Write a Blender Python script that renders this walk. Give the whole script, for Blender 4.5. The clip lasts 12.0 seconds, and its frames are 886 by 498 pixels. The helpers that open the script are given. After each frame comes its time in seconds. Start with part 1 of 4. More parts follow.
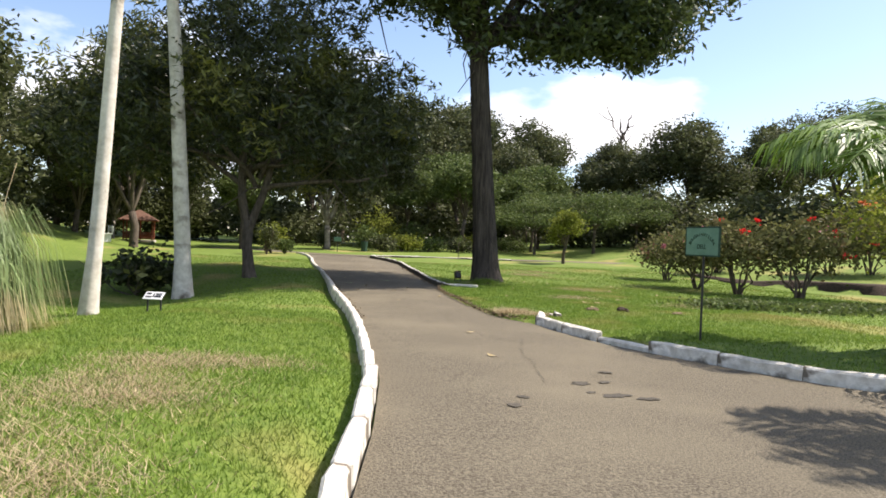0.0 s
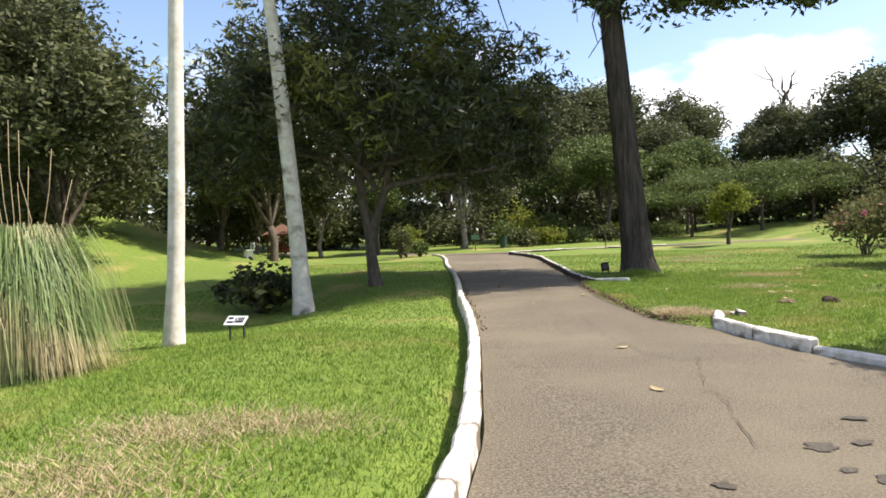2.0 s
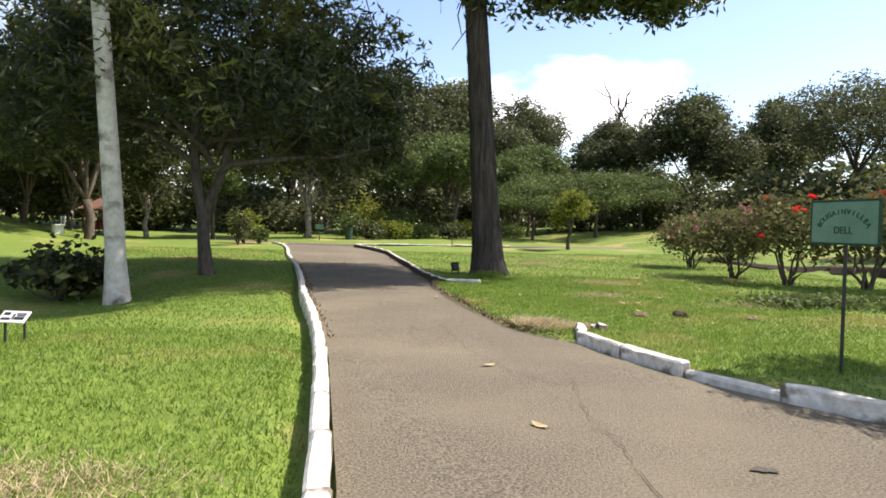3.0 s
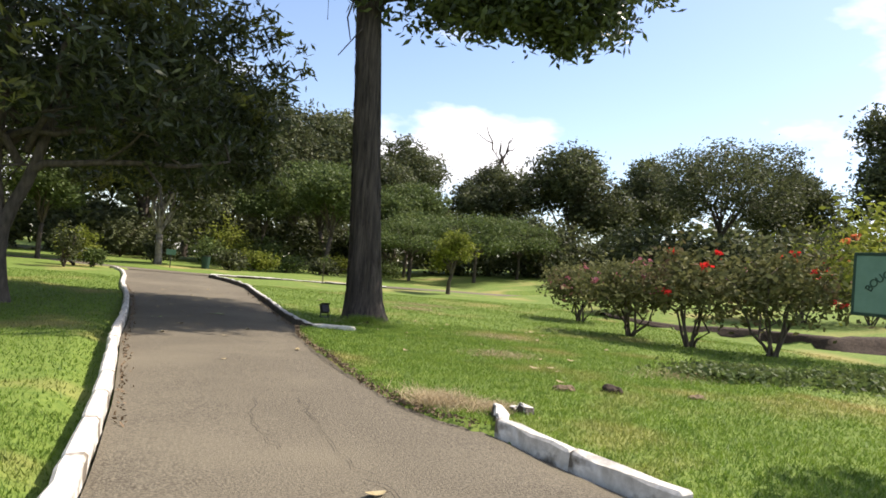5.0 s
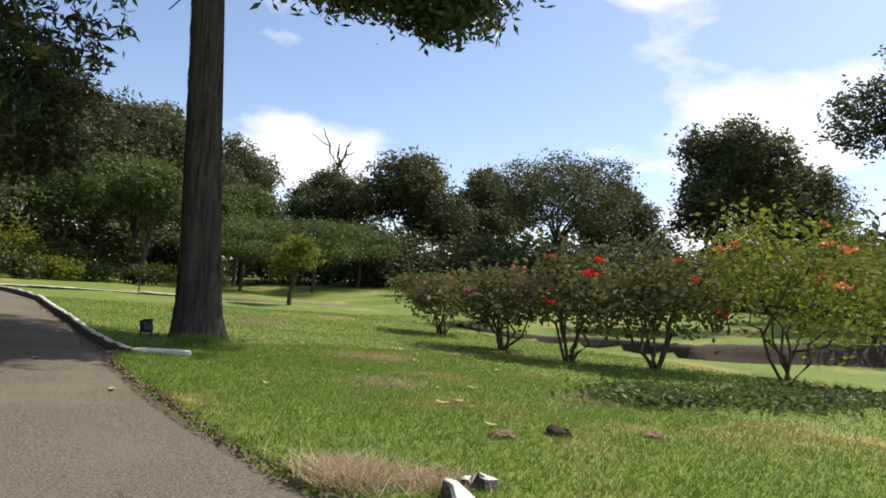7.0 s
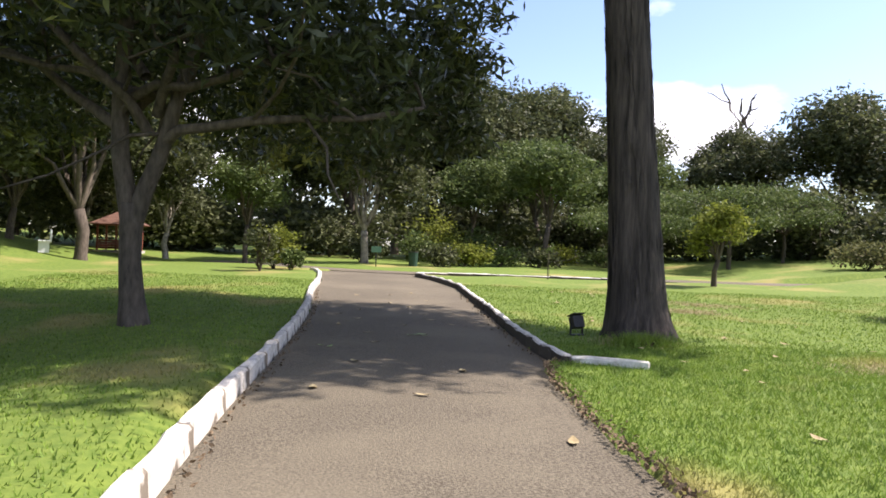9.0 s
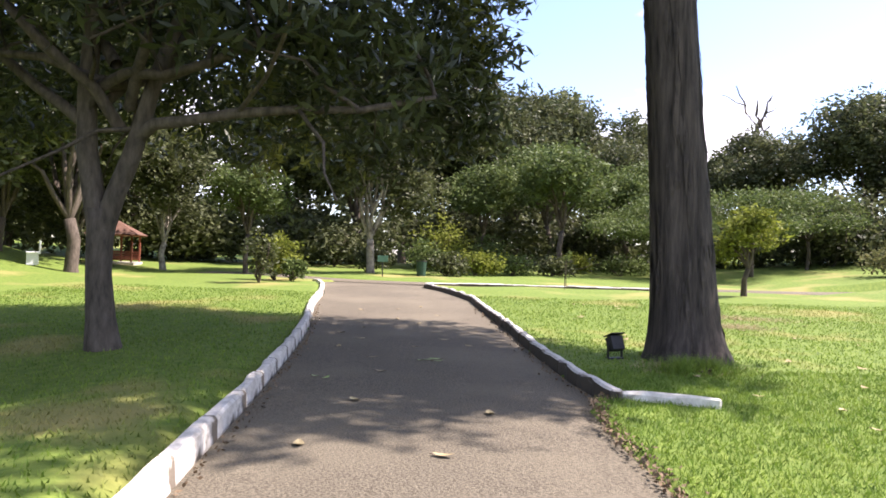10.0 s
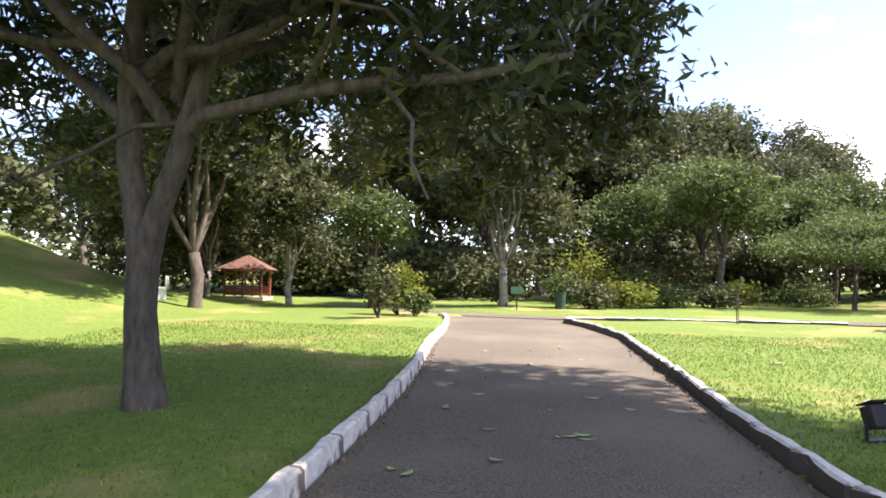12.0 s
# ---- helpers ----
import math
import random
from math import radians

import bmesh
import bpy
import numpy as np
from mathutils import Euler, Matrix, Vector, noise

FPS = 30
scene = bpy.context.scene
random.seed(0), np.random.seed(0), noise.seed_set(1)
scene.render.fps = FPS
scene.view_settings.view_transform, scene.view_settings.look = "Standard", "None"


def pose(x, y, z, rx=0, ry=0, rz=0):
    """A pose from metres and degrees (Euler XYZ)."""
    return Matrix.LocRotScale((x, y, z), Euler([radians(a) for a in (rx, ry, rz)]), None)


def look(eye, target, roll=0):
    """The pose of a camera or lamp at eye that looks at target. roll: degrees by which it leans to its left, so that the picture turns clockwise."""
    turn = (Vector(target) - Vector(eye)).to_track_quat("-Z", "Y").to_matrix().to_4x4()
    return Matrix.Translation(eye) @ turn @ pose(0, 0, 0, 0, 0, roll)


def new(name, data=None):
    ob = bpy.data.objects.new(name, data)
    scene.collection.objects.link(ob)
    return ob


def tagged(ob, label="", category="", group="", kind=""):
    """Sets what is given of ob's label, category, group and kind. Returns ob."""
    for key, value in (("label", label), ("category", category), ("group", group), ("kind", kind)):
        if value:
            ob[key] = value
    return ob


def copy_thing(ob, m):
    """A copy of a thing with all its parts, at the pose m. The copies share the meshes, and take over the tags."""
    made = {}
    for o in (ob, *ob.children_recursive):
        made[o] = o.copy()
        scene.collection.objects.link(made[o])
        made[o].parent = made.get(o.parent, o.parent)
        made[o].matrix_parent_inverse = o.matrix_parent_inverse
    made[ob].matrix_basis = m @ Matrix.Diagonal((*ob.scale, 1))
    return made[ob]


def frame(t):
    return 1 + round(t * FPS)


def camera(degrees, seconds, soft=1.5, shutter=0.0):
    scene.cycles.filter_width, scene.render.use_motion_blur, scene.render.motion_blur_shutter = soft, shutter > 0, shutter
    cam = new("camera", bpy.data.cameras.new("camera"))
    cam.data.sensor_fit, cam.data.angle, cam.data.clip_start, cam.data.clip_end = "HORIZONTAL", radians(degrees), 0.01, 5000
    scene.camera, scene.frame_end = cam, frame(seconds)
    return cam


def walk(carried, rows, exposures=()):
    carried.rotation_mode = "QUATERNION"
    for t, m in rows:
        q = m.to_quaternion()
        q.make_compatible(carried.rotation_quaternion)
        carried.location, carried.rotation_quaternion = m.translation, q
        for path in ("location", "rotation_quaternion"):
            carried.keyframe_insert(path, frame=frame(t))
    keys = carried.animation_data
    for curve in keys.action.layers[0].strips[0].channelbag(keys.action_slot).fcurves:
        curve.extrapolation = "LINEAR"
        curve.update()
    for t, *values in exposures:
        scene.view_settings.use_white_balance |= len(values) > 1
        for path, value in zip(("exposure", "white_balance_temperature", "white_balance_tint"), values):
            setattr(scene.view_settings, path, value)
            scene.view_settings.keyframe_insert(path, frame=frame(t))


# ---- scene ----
cam = camera(66.0, 12.0, soft=1.7)
PATH = [
    (0, (0.730, -0.007, 1.405), (0.954, 1.980, 1.382), 2.14),
    (0.5, (0.990, 0.712, 1.385), (1.052, 2.711, 1.366), 0.05),
    (1, (1.083, 1.264, 1.371), (0.937, 3.258, 1.360), -1.96),
    (1.5, (1.138, 1.806, 1.343), (0.895, 3.791, 1.330), -2.37),
    (2, (1.162, 2.427, 1.364), (0.959, 4.416, 1.330), -2.56),
    (2.5, (0.983, 3.009, 1.411), (1.097, 5.004, 1.339), -0.14),
    (4.5, (1.145, 5.500, 1.422), (1.553, 7.458, 1.435), 2.49),
    (5, (1.354, 6.301, 1.375), (1.969, 8.203, 1.445), 4.79),
    (5.5, (1.334, 6.682, 1.452), (2.219, 8.471, 1.572), 7.76),
    (6, (1.272, 7.143, 1.449), (2.404, 8.784, 1.612), 6.60),
    (6.5, (1.283, 7.873, 1.424), (2.465, 9.478, 1.587), 6.39),
    (7, (1.526, 8.765, 1.312), (2.588, 10.454, 1.449), 4.61),
    (7.5, (1.668, 9.432, 1.263), (2.431, 11.279, 1.345), 2.95),
    (9.5, (1.539, 13.169, 1.303), (1.503, 15.169, 1.315), 2.25),
    (10, (1.492, 13.780, 1.320), (1.497, 15.779, 1.351), 1.73),
    (10.5, (1.500, 14.490, 1.330), (1.526, 16.489, 1.362), 1.50),
    (11, (1.502, 15.203, 1.334), (1.440, 17.202, 1.356), 1.74),
    (11.5, (1.551, 15.882, 1.305), (1.355, 17.872, 1.324), 1.34),
    (12, (1.437, 16.579, 1.261), (1.040, 18.535, 1.379), 1.01),
]
walk(cam, [(t, look(eye, target, roll)) for t, eye, target, roll in PATH],
     exposures=[(0, 0.82, 6600, 16), (2.5, 0.98, 6600, 17), (4.5, 0.82, 6600, 17), (5.5, 0.78, 6550, 16), (6, 0.65, 6550, 16), (6.5, 0.38, 6550, 16), (7.5, 0.38, 6550, 16), (9.5, 1.32, 6350, 25), (11, 1.6, 6350, 27), (12, 1.68, 6350, 27)])

# ---- world, sun, exposure ----
SUN_AZ, SUN_EL = radians(82), radians(51)      # to the right of the way ahead, above the horizon
world = bpy.data.worlds.new("sky")
scene.world = world
world.use_nodes = True
wt = world.node_tree
wt.nodes.clear()
w_out = wt.nodes.new("ShaderNodeOutputWorld")
w_bg = wt.nodes.new("ShaderNodeBackground")
w_sky = wt.nodes.new("ShaderNodeTexSky")
w_sky.sky_type = "NISHITA"
w_sky.sun_disc = False
w_sky.sun_elevation, w_sky.sun_rotation = SUN_EL, SUN_AZ
w_sky.air_density, w_sky.dust_density, w_sky.ozone_density = 1.0, 0.7, 1.6
w_co = wt.nodes.new("ShaderNodeTexCoord")
w_map = wt.nodes.new("ShaderNodeMapping")
w_map.inputs["Scale"].default_value = (1.0, 1.0, 2.2)
w_map.inputs["Location"].default_value = (3.1, 0.4, 0.35)
w_noise = wt.nodes.new("ShaderNodeTexNoise")
w_noise.inputs["Scale"].default_value = 2.6
w_noise.inputs["Detail"].default_value = 7
w_noise.inputs["Roughness"].default_value = 0.52
w_ramp = wt.nodes.new("ShaderNodeValToRGB")
w_ramp.color_ramp.elements[0].position = 0.53
w_ramp.color_ramp.elements[1].position = 0.63
w_mix = wt.nodes.new("ShaderNodeMixRGB")
w_mix.inputs["Color2"].default_value = (7.4, 7.5, 7.6, 1)
wt.links.new(w_co.outputs["Generated"], w_map.inputs["Vector"])
wt.links.new(w_map.outputs["Vector"], w_noise.inputs["Vector"])
wt.links.new(w_noise.outputs["Fac"], w_ramp.inputs["Fac"])
wt.links.new(w_ramp.outputs["Color"], w_mix.inputs["Fac"])
wt.links.new(w_sky.outputs["Color"], w_mix.inputs["Color1"])
wt.links.new(w_mix.outputs["Color"], w_bg.inputs["Color"])
w_bg.inputs["Strength"].default_value = 0.128
wt.links.new(w_bg.outputs["Background"], w_out.inputs["Surface"])
sun = new("sun", bpy.data.lights.new("sun", "SUN"))
sun.data.energy, sun.data.angle, sun.data.color = 5.0, radians(0.55), (1.0, 0.94, 0.84)
sun_dir = Vector((math.sin(SUN_AZ) * math.cos(SUN_EL), math.cos(SUN_AZ) * math.cos(SUN_EL), math.sin(SUN_EL)))
sun.matrix_world = look(sun_dir * 60, (0, 0, 0))


# ---- materials ----
def material(name, c1, c2, scale=6.0, rough=0.8, bump=0.3, c3=None, scale2=0.6, leaf=0.0, spec=0.3, island=False, rnd=0.25, w3=(0.5, 0.66), grain=1.0, ramp=(0.32, 0.68)):
    """Two-scale mottled surface: c1 to c2 by fine noise, c3 in broad patches; leaf > 0 lets light through."""
    mat = bpy.data.materials.new(name)
    mat.use_nodes = True
    nt = mat.node_tree
    bsdf = nt.nodes["Principled BSDF"]
    bsdf.inputs["Roughness"].default_value = rough
    bsdf.inputs["Specular IOR Level"].default_value = spec
    co = nt.nodes.new("ShaderNodeTexCoord")
    n1 = nt.nodes.new("ShaderNodeTexNoise")
    n1.inputs["Scale"].default_value, n1.inputs["Detail"].default_value, n1.inputs["Roughness"].default_value = scale, 8, 0.65
    mp = nt.nodes.new("ShaderNodeMapping")
    mp.inputs["Scale"].default_value = (1, 1, grain)
    nt.links.new(co.outputs["Object"], mp.inputs["Vector"])
    nt.links.new(mp.outputs["Vector"], n1.inputs["Vector"])
    r1 = nt.nodes.new("ShaderNodeValToRGB")
    r1.color_ramp.elements[0].position, r1.color_ramp.elements[1].position = ramp
    r1.color_ramp.elements[0].color, r1.color_ramp.elements[1].color = (*c1, 1), (*c2, 1)
    nt.links.new(n1.outputs["Fac"], r1.inputs["Fac"])
    col = r1.outputs["Color"]
    if c3:
        n2 = nt.nodes.new("ShaderNodeTexNoise")
        n2.inputs["Scale"].default_value, n2.inputs["Detail"].default_value = scale2, 5
        nt.links.new(co.outputs["Object"], n2.inputs["Vector"])
        r2 = nt.nodes.new("ShaderNodeValToRGB")
        r2.color_ramp.elements[0].position, r2.color_ramp.elements[1].position = w3
        nt.links.new(n2.outputs["Fac"], r2.inputs["Fac"])
        mx = nt.nodes.new("ShaderNodeMixRGB")
        mx.inputs["Color2"].default_value = (*c3, 1)
        nt.links.new(r2.outputs["Color"], mx.inputs["Fac"])
        nt.links.new(col, mx.inputs["Color1"])
        col = mx.outputs["Color"]
    hs = nt.nodes.new("ShaderNodeHueSaturation")
    mr = nt.nodes.new("ShaderNodeMapRange")
    mr.inputs["To Min"].default_value, mr.inputs["To Max"].default_value = 1 - rnd, 1 + rnd
    if island:
        src = nt.nodes.new("ShaderNodeNewGeometry").outputs["Random Per Island"]
    else:
        src = nt.nodes.new("ShaderNodeObjectInfo").outputs["Random"]
    nt.links.new(src, mr.inputs["Value"])
    nt.links.new(mr.outputs["Result"], hs.inputs["Value"])
    nt.links.new(col, hs.inputs["Color"])
    nt.links.new(hs.outputs["Color"], bsdf.inputs["Base Color"])
    if bump:
        bp = nt.nodes.new("ShaderNodeBump")
        bp.inputs["Strength"].default_value, bp.inputs["Distance"].default_value = bump, 0.02
        nt.links.new(n1.outputs["Fac"], bp.inputs["Height"])
        nt.links.new(bp.outputs["Normal"], bsdf.inputs["Normal"])
    if leaf:
        tr = nt.nodes.new("ShaderNodeBsdfTranslucent")
        nt.links.new(hs.outputs["Color"], tr.inputs["Color"])
        ms = nt.nodes.new("ShaderNodeMixShader")
        ms.inputs["Fac"].default_value = leaf
        nt.links.new(bsdf.outputs["BSDF"], ms.inputs[1])
        nt.links.new(tr.outputs["BSDF"], ms.inputs[2])
        nt.links.new(ms.outputs["Shader"], nt.nodes["Material Output"].inputs["Surface"])
    return mat


M_LAWN = material("lawn_soil_and_turf", (0.08, 0.135, 0.018), (0.165, 0.22, 0.036), 9, 0.95, 0.8, (0.30, 0.25, 0.085), 0.35, rnd=0.0, w3=(0.54, 0.72))
M_BLADE = material("grass_blade", (0.10, 0.182, 0.022), (0.215, 0.30, 0.044), 3, 0.6, 0, (0.36, 0.30, 0.11), 0.35, leaf=0.35, island=True, rnd=0.3, w3=(0.54, 0.72))
M_DRY = material("dry_grass", (0.34, 0.26, 0.14), (0.50, 0.41, 0.25), 5, 0.8, 0, leaf=0.2, island=True)
M_ROAD = material("worn_asphalt", (0.06, 0.049, 0.034), (0.196, 0.170, 0.118), 55, 0.9, 0.7, (0.188, 0.162, 0.110), 0.5, spec=0.25, rnd=0.0, w3=(0.45, 0.8), ramp=(0.38, 0.62))
M_STAIN = material("oil_stain", (0.036, 0.031, 0.024), (0.10, 0.087, 0.064), 55, 0.8, 0.4)
M_CRACK = material("crack_dirt", (0.03, 0.026, 0.02), (0.07, 0.06, 0.045), 20, 0.95, 0.2)
M_KERB = material("whitewashed_kerb", (0.48, 0.44, 0.36), (0.78, 0.74, 0.65), 9, 0.85, 0.7, (0.16, 0.135, 0.10), 3.4, rnd=0.06, w3=(0.54, 0.62))
M_OLDKERB = material("mossy_shaded_kerb", (0.50, 0.47, 0.41), (0.70, 0.67, 0.60), 14, 0.9, 0.3, (0.24, 0.21, 0.17), 5.0, rnd=0.04, w3=(0.52, 0.72))


def mossy_shaded_sides(mat):
    """Whitewash on top faces only; bare, mossy sides, their shade painted into the dark colour."""
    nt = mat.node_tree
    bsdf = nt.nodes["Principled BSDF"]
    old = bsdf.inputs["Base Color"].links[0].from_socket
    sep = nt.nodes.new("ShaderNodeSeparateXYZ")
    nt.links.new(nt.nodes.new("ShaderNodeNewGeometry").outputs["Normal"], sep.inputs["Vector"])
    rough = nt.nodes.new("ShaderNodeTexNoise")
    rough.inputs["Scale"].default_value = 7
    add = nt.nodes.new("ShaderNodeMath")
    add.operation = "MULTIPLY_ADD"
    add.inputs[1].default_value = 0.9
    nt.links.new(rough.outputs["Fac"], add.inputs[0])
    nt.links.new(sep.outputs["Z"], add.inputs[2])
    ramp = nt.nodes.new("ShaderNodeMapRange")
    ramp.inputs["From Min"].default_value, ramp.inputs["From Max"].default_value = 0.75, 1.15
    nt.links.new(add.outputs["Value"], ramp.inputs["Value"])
    # Dark side colour by facing: moss plus the shade of the road face.
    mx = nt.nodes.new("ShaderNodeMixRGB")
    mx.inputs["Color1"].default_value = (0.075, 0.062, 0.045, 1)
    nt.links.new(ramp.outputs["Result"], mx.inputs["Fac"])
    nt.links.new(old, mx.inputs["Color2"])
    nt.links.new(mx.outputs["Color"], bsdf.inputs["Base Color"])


mossy_shaded_sides(M_OLDKERB)
M_PALE2 = material("dull_pale_bark", (0.16, 0.14, 0.11), (0.38, 0.34, 0.28), 5, 0.9, 0.5, (0.09, 0.075, 0.06), 1.6, rnd=0.1, w3=(0.5, 0.64))
# Soil colour lowered to hold the bushes' shade on the earth bank.
M_SOIL = material("bare_soil_with_shade", (0.03, 0.021, 0.014), (0.075, 0.052, 0.034), 14, 0.95, 0.8)
M_EDGE = material("edge_litter", (0.12, 0.085, 0.05), (0.24, 0.17, 0.10), 25, 0.95, 0.9)
M_BARK = material("dark_ridged_bark", (0.018, 0.015, 0.013), (0.10, 0.08, 0.066), 14, 0.95, 1.0, rnd=0.05, grain=0.09)
M_BARK2 = material("grey_brown_bark", (0.05, 0.04, 0.03), (0.15, 0.12, 0.09), 11, 0.95, 0.8, rnd=0.1, grain=0.3)
M_PALE = material("pale_blotched_bark", (0.42, 0.38, 0.31), (0.66, 0.62, 0.54), 5, 0.85, 0.5, (0.16, 0.13, 0.10), 1.6, rnd=0.08, w3=(0.56, 0.66))
M_MANGO = material("mango_leaf", (0.034, 0.044, 0.016), (0.078, 0.094, 0.032), 1.4, 0.42, 0, (0.20, 0.20, 0.04), 0.35, leaf=0.42, spec=0.5, island=True, rnd=0.5, w3=(0.52, 0.64))
M_BIGLEAF = material("broad_tree_leaf", (0.046, 0.066, 0.024), (0.10, 0.128, 0.044), 1.2, 0.4, 0, leaf=0.3, spec=0.5, island=True, rnd=0.45)
M_FARLEAF = material("far_tree_leaf", (0.052, 0.064, 0.026), (0.115, 0.126, 0.05), 0.5, 0.6, 0, (0.13, 0.145, 0.055), 0.25, w3=(0.5, 0.75), leaf=0.33, spec=0.25, island=True, rnd=0.5)
M_LIGHTLEAF = material("light_tree_leaf", (0.07, 0.105, 0.03), (0.135, 0.17, 0.05), 0.8, 0.6, 0, leaf=0.33, spec=0.2, island=True, rnd=0.4)
M_BUSHLEAF = material("bougainvillea_leaf", (0.10, 0.13, 0.022), (0.26, 0.28, 0.045), 1.2, 0.7, 0, spec=0.15, leaf=0.35, island=True, rnd=0.4)
M_BUSHDARK = material("dull_bush_leaf", (0.085, 0.095, 0.036), (0.18, 0.175, 0.068), 1.2, 0.75, 0, (0.20, 0.10, 0.075), 0.9, w3=(0.56, 0.7), spec=0.12, leaf=0.3, island=True, rnd=0.4)
M_ORANGE = material("orange_bract", (0.65, 0.16, 0.05), (0.75, 0.30, 0.12), 3, 0.5, 0, leaf=0.35, island=True)
M_RED = material("red_flower", (0.70, 0.02, 0.02), (0.85, 0.06, 0.05), 3, 0.5, 0, leaf=0.3, island=True, rnd=0.2)
M_MAGENTA = material("magenta_bract", (0.34, 0.09, 0.13), (0.50, 0.20, 0.22), 3, 0.5, 0, leaf=0.3, island=True)
M_PALM = material("palm_frond", (0.09, 0.17, 0.02), (0.20, 0.30, 0.05), 2, 0.4, 0, leaf=0.35, spec=0.5, island=True)
M_TALLGRASS = material("ornamental_grass", (0.12, 0.19, 0.06), (0.24, 0.30, 0.12), 2, 0.5, 0, (0.40, 0.33, 0.18), 1.2, leaf=0.3, island=True, rnd=0.35)
M_SIGN = material("faded_green_board", (0.10, 0.19, 0.13), (0.14, 0.25, 0.18), 5, 0.6, 0.1)
M_SIGNDARK = material("dark_green_paint", (0.02, 0.05, 0.03), (0.03, 0.07, 0.045), 5, 0.6, 0)
M_IRON = material("dark_iron", (0.015, 0.015, 0.015), (0.035, 0.032, 0.03), 12, 0.55, 0.2, spec=0.5)
M_WHITE = material("white_paint", (0.72, 0.72, 0.70), (0.82, 0.82, 0.80), 8, 0.6, 0.1)
M_INK = material("black_print", (0.02, 0.02, 0.022), (0.04, 0.04, 0.04), 8, 0.6, 0)
M_REDWOOD = material("red_brown_boards", (0.20, 0.06, 0.035), (0.32, 0.11, 0.065), 6, 0.7, 0.3)
M_ROOF = material("brown_roof_shingle", (0.08, 0.04, 0.03), (0.16, 0.09, 0.06), 9, 0.85, 0.4)
M_CONC = material("weathered_concrete", (0.25, 0.23, 0.20), (0.42, 0.39, 0.34), 8, 0.9, 0.4)
M_FALLEN = material("fallen_leaf", (0.30, 0.22, 0.10), (0.48, 0.40, 0.22), 8, 0.8, 0, island=True, rnd=0.4)
M_GREENLEAF = material("fresh_fallen_leaf", (0.25, 0.36, 0.10), (0.42, 0.50, 0.20), 8, 0.6, 0, island=True)
M_GLASS = material("lamp_glass", (0.10, 0.11, 0.12), (0.16, 0.17, 0.18), 4, 0.15, 0, spec=0.6)

# ---- plan ----
LEFT = [(-60, -2.6), (-14, -0.7), (-5, 0.05), (0, 0.40), (3, 0.64), (5, 0.83), (7, 0.92), (9, 0.82), (11, 0.72), (13, 0.56), (16, 0.22), (17, 0.10), (18, 0.0), (20, -0.16), (22, -0.36), (24, -0.58), (26, -0.82), (30, -1.45), (33, -1.75), (36, -2.25), (38, -2.75), (39, -3.2)]
RIGHT = [(-60, 30), (-10, 26), (1.0, 17), (2.0, 13.0), (3.2, 9.6), (4.5, 7.7), (5.6, 6.75), (6.4, 6.2), (6.9, 5.7), (7.9, 5.1), (8.7, 4.65), (9.6, 4.22), (10.3, 4.02), (11.1, 3.83), (11.9, 3.75), (12.4, 3.42), (13.2, 3.2), (15, 3.03), (17, 2.9), (19, 2.83), (20.0, 2.92), (20.2, 3.1), (21.4, 2.96), (23.4, 2.85), (26.4, 2.73), (32, 2.26), (35, 1.5), (36.6, 0.9), (38, 0.95), (39, 1.2)]


def along(table, y):
    return float(np.interp(y, [p[0] for p in table], [p[1] for p in table]))


def smooth(a, b, v):
    u = np.clip((v - a) / (b - a), 0, 1)
    return u * u * (3 - 2 * u)


def road_z(x, y):
    return 0.36 * smooth(23, 38, y) + 0.45 * smooth(38, 62, y)


def land(x, y):
    """Height of the lawns."""
    x, y = np.asarray(x, float), np.asarray(y, float)
    lx = np.interp(y, [p[0] for p in LEFT], [p[1] for p in LEFT])
    z = road_z(x, y) + 0.06
    z = z + 0.02 * smooth(6, 14, x) + 0.95 * smooth(15, 36, x) + 2.0 * smooth(34, 90, x)
    z = z + 0.10 * np.exp(-((x + 1.6) / 1.2) ** 2) * smooth(-2, 3, y) * (1 - smooth(10, 14, y))
    z = z - 0.50 * np.exp(-((x + 5.0) / 3.0) ** 2 - ((y - 18.3) / 4.2) ** 2)
    z = z - 0.13 * np.exp(-((lx - x - 0.2) / 0.22) ** 2) * (x < lx) * (1 - smooth(18, 26, y))
    z = z - 0.12 * smooth(2.5, 6, lx - x) * (1 - smooth(20, 30, y))
    z = z + 5.5 * smooth(10, 32, -x) * smooth(22, 34, y) * (1 - 0.8 * smooth(39, 47, y)) + 2.0 * smooth(12, 40, -x) * (1 - smooth(18, 34, y))
    z = z + np.interp(x, [15.0, 17, 20, 26, 60], [0.0, 0.22, 0.42, 0.5, 0.5]) * smooth(0.0, 0.35, y - ditch_y(x))
    z = z + 0.03 * np.sin(x * 1.3 + 0.7 * y) * np.sin(0.9 * y - 0.4 * x)
    return z


def ditch_y(x):
    return np.interp(x, [15.0, 15.8, 17.8, 21.0, 24.8, 34, 60], [30.0, 26.6, 21.2, 19.2, 17.6, 14.5, 8.0])


def land_z(x, y):
    return float(land(x, y))


# ---- mesh helpers ----
def link_mesh(name, verts, faces, mat, parent=None, label="", smooth_shade=False):
    me = bpy.data.meshes.new(name)
    me.from_pydata([tuple(v) for v in verts], [], faces)
    me.materials.append(mat)
    if smooth_shade:
        me.polygons.foreach_set("use_smooth", [True] * len(me.polygons))
    me.update()
    ob = new(name, me)
    if parent:
        ob.parent = parent
    if label:
        ob["label"] = label
    return ob


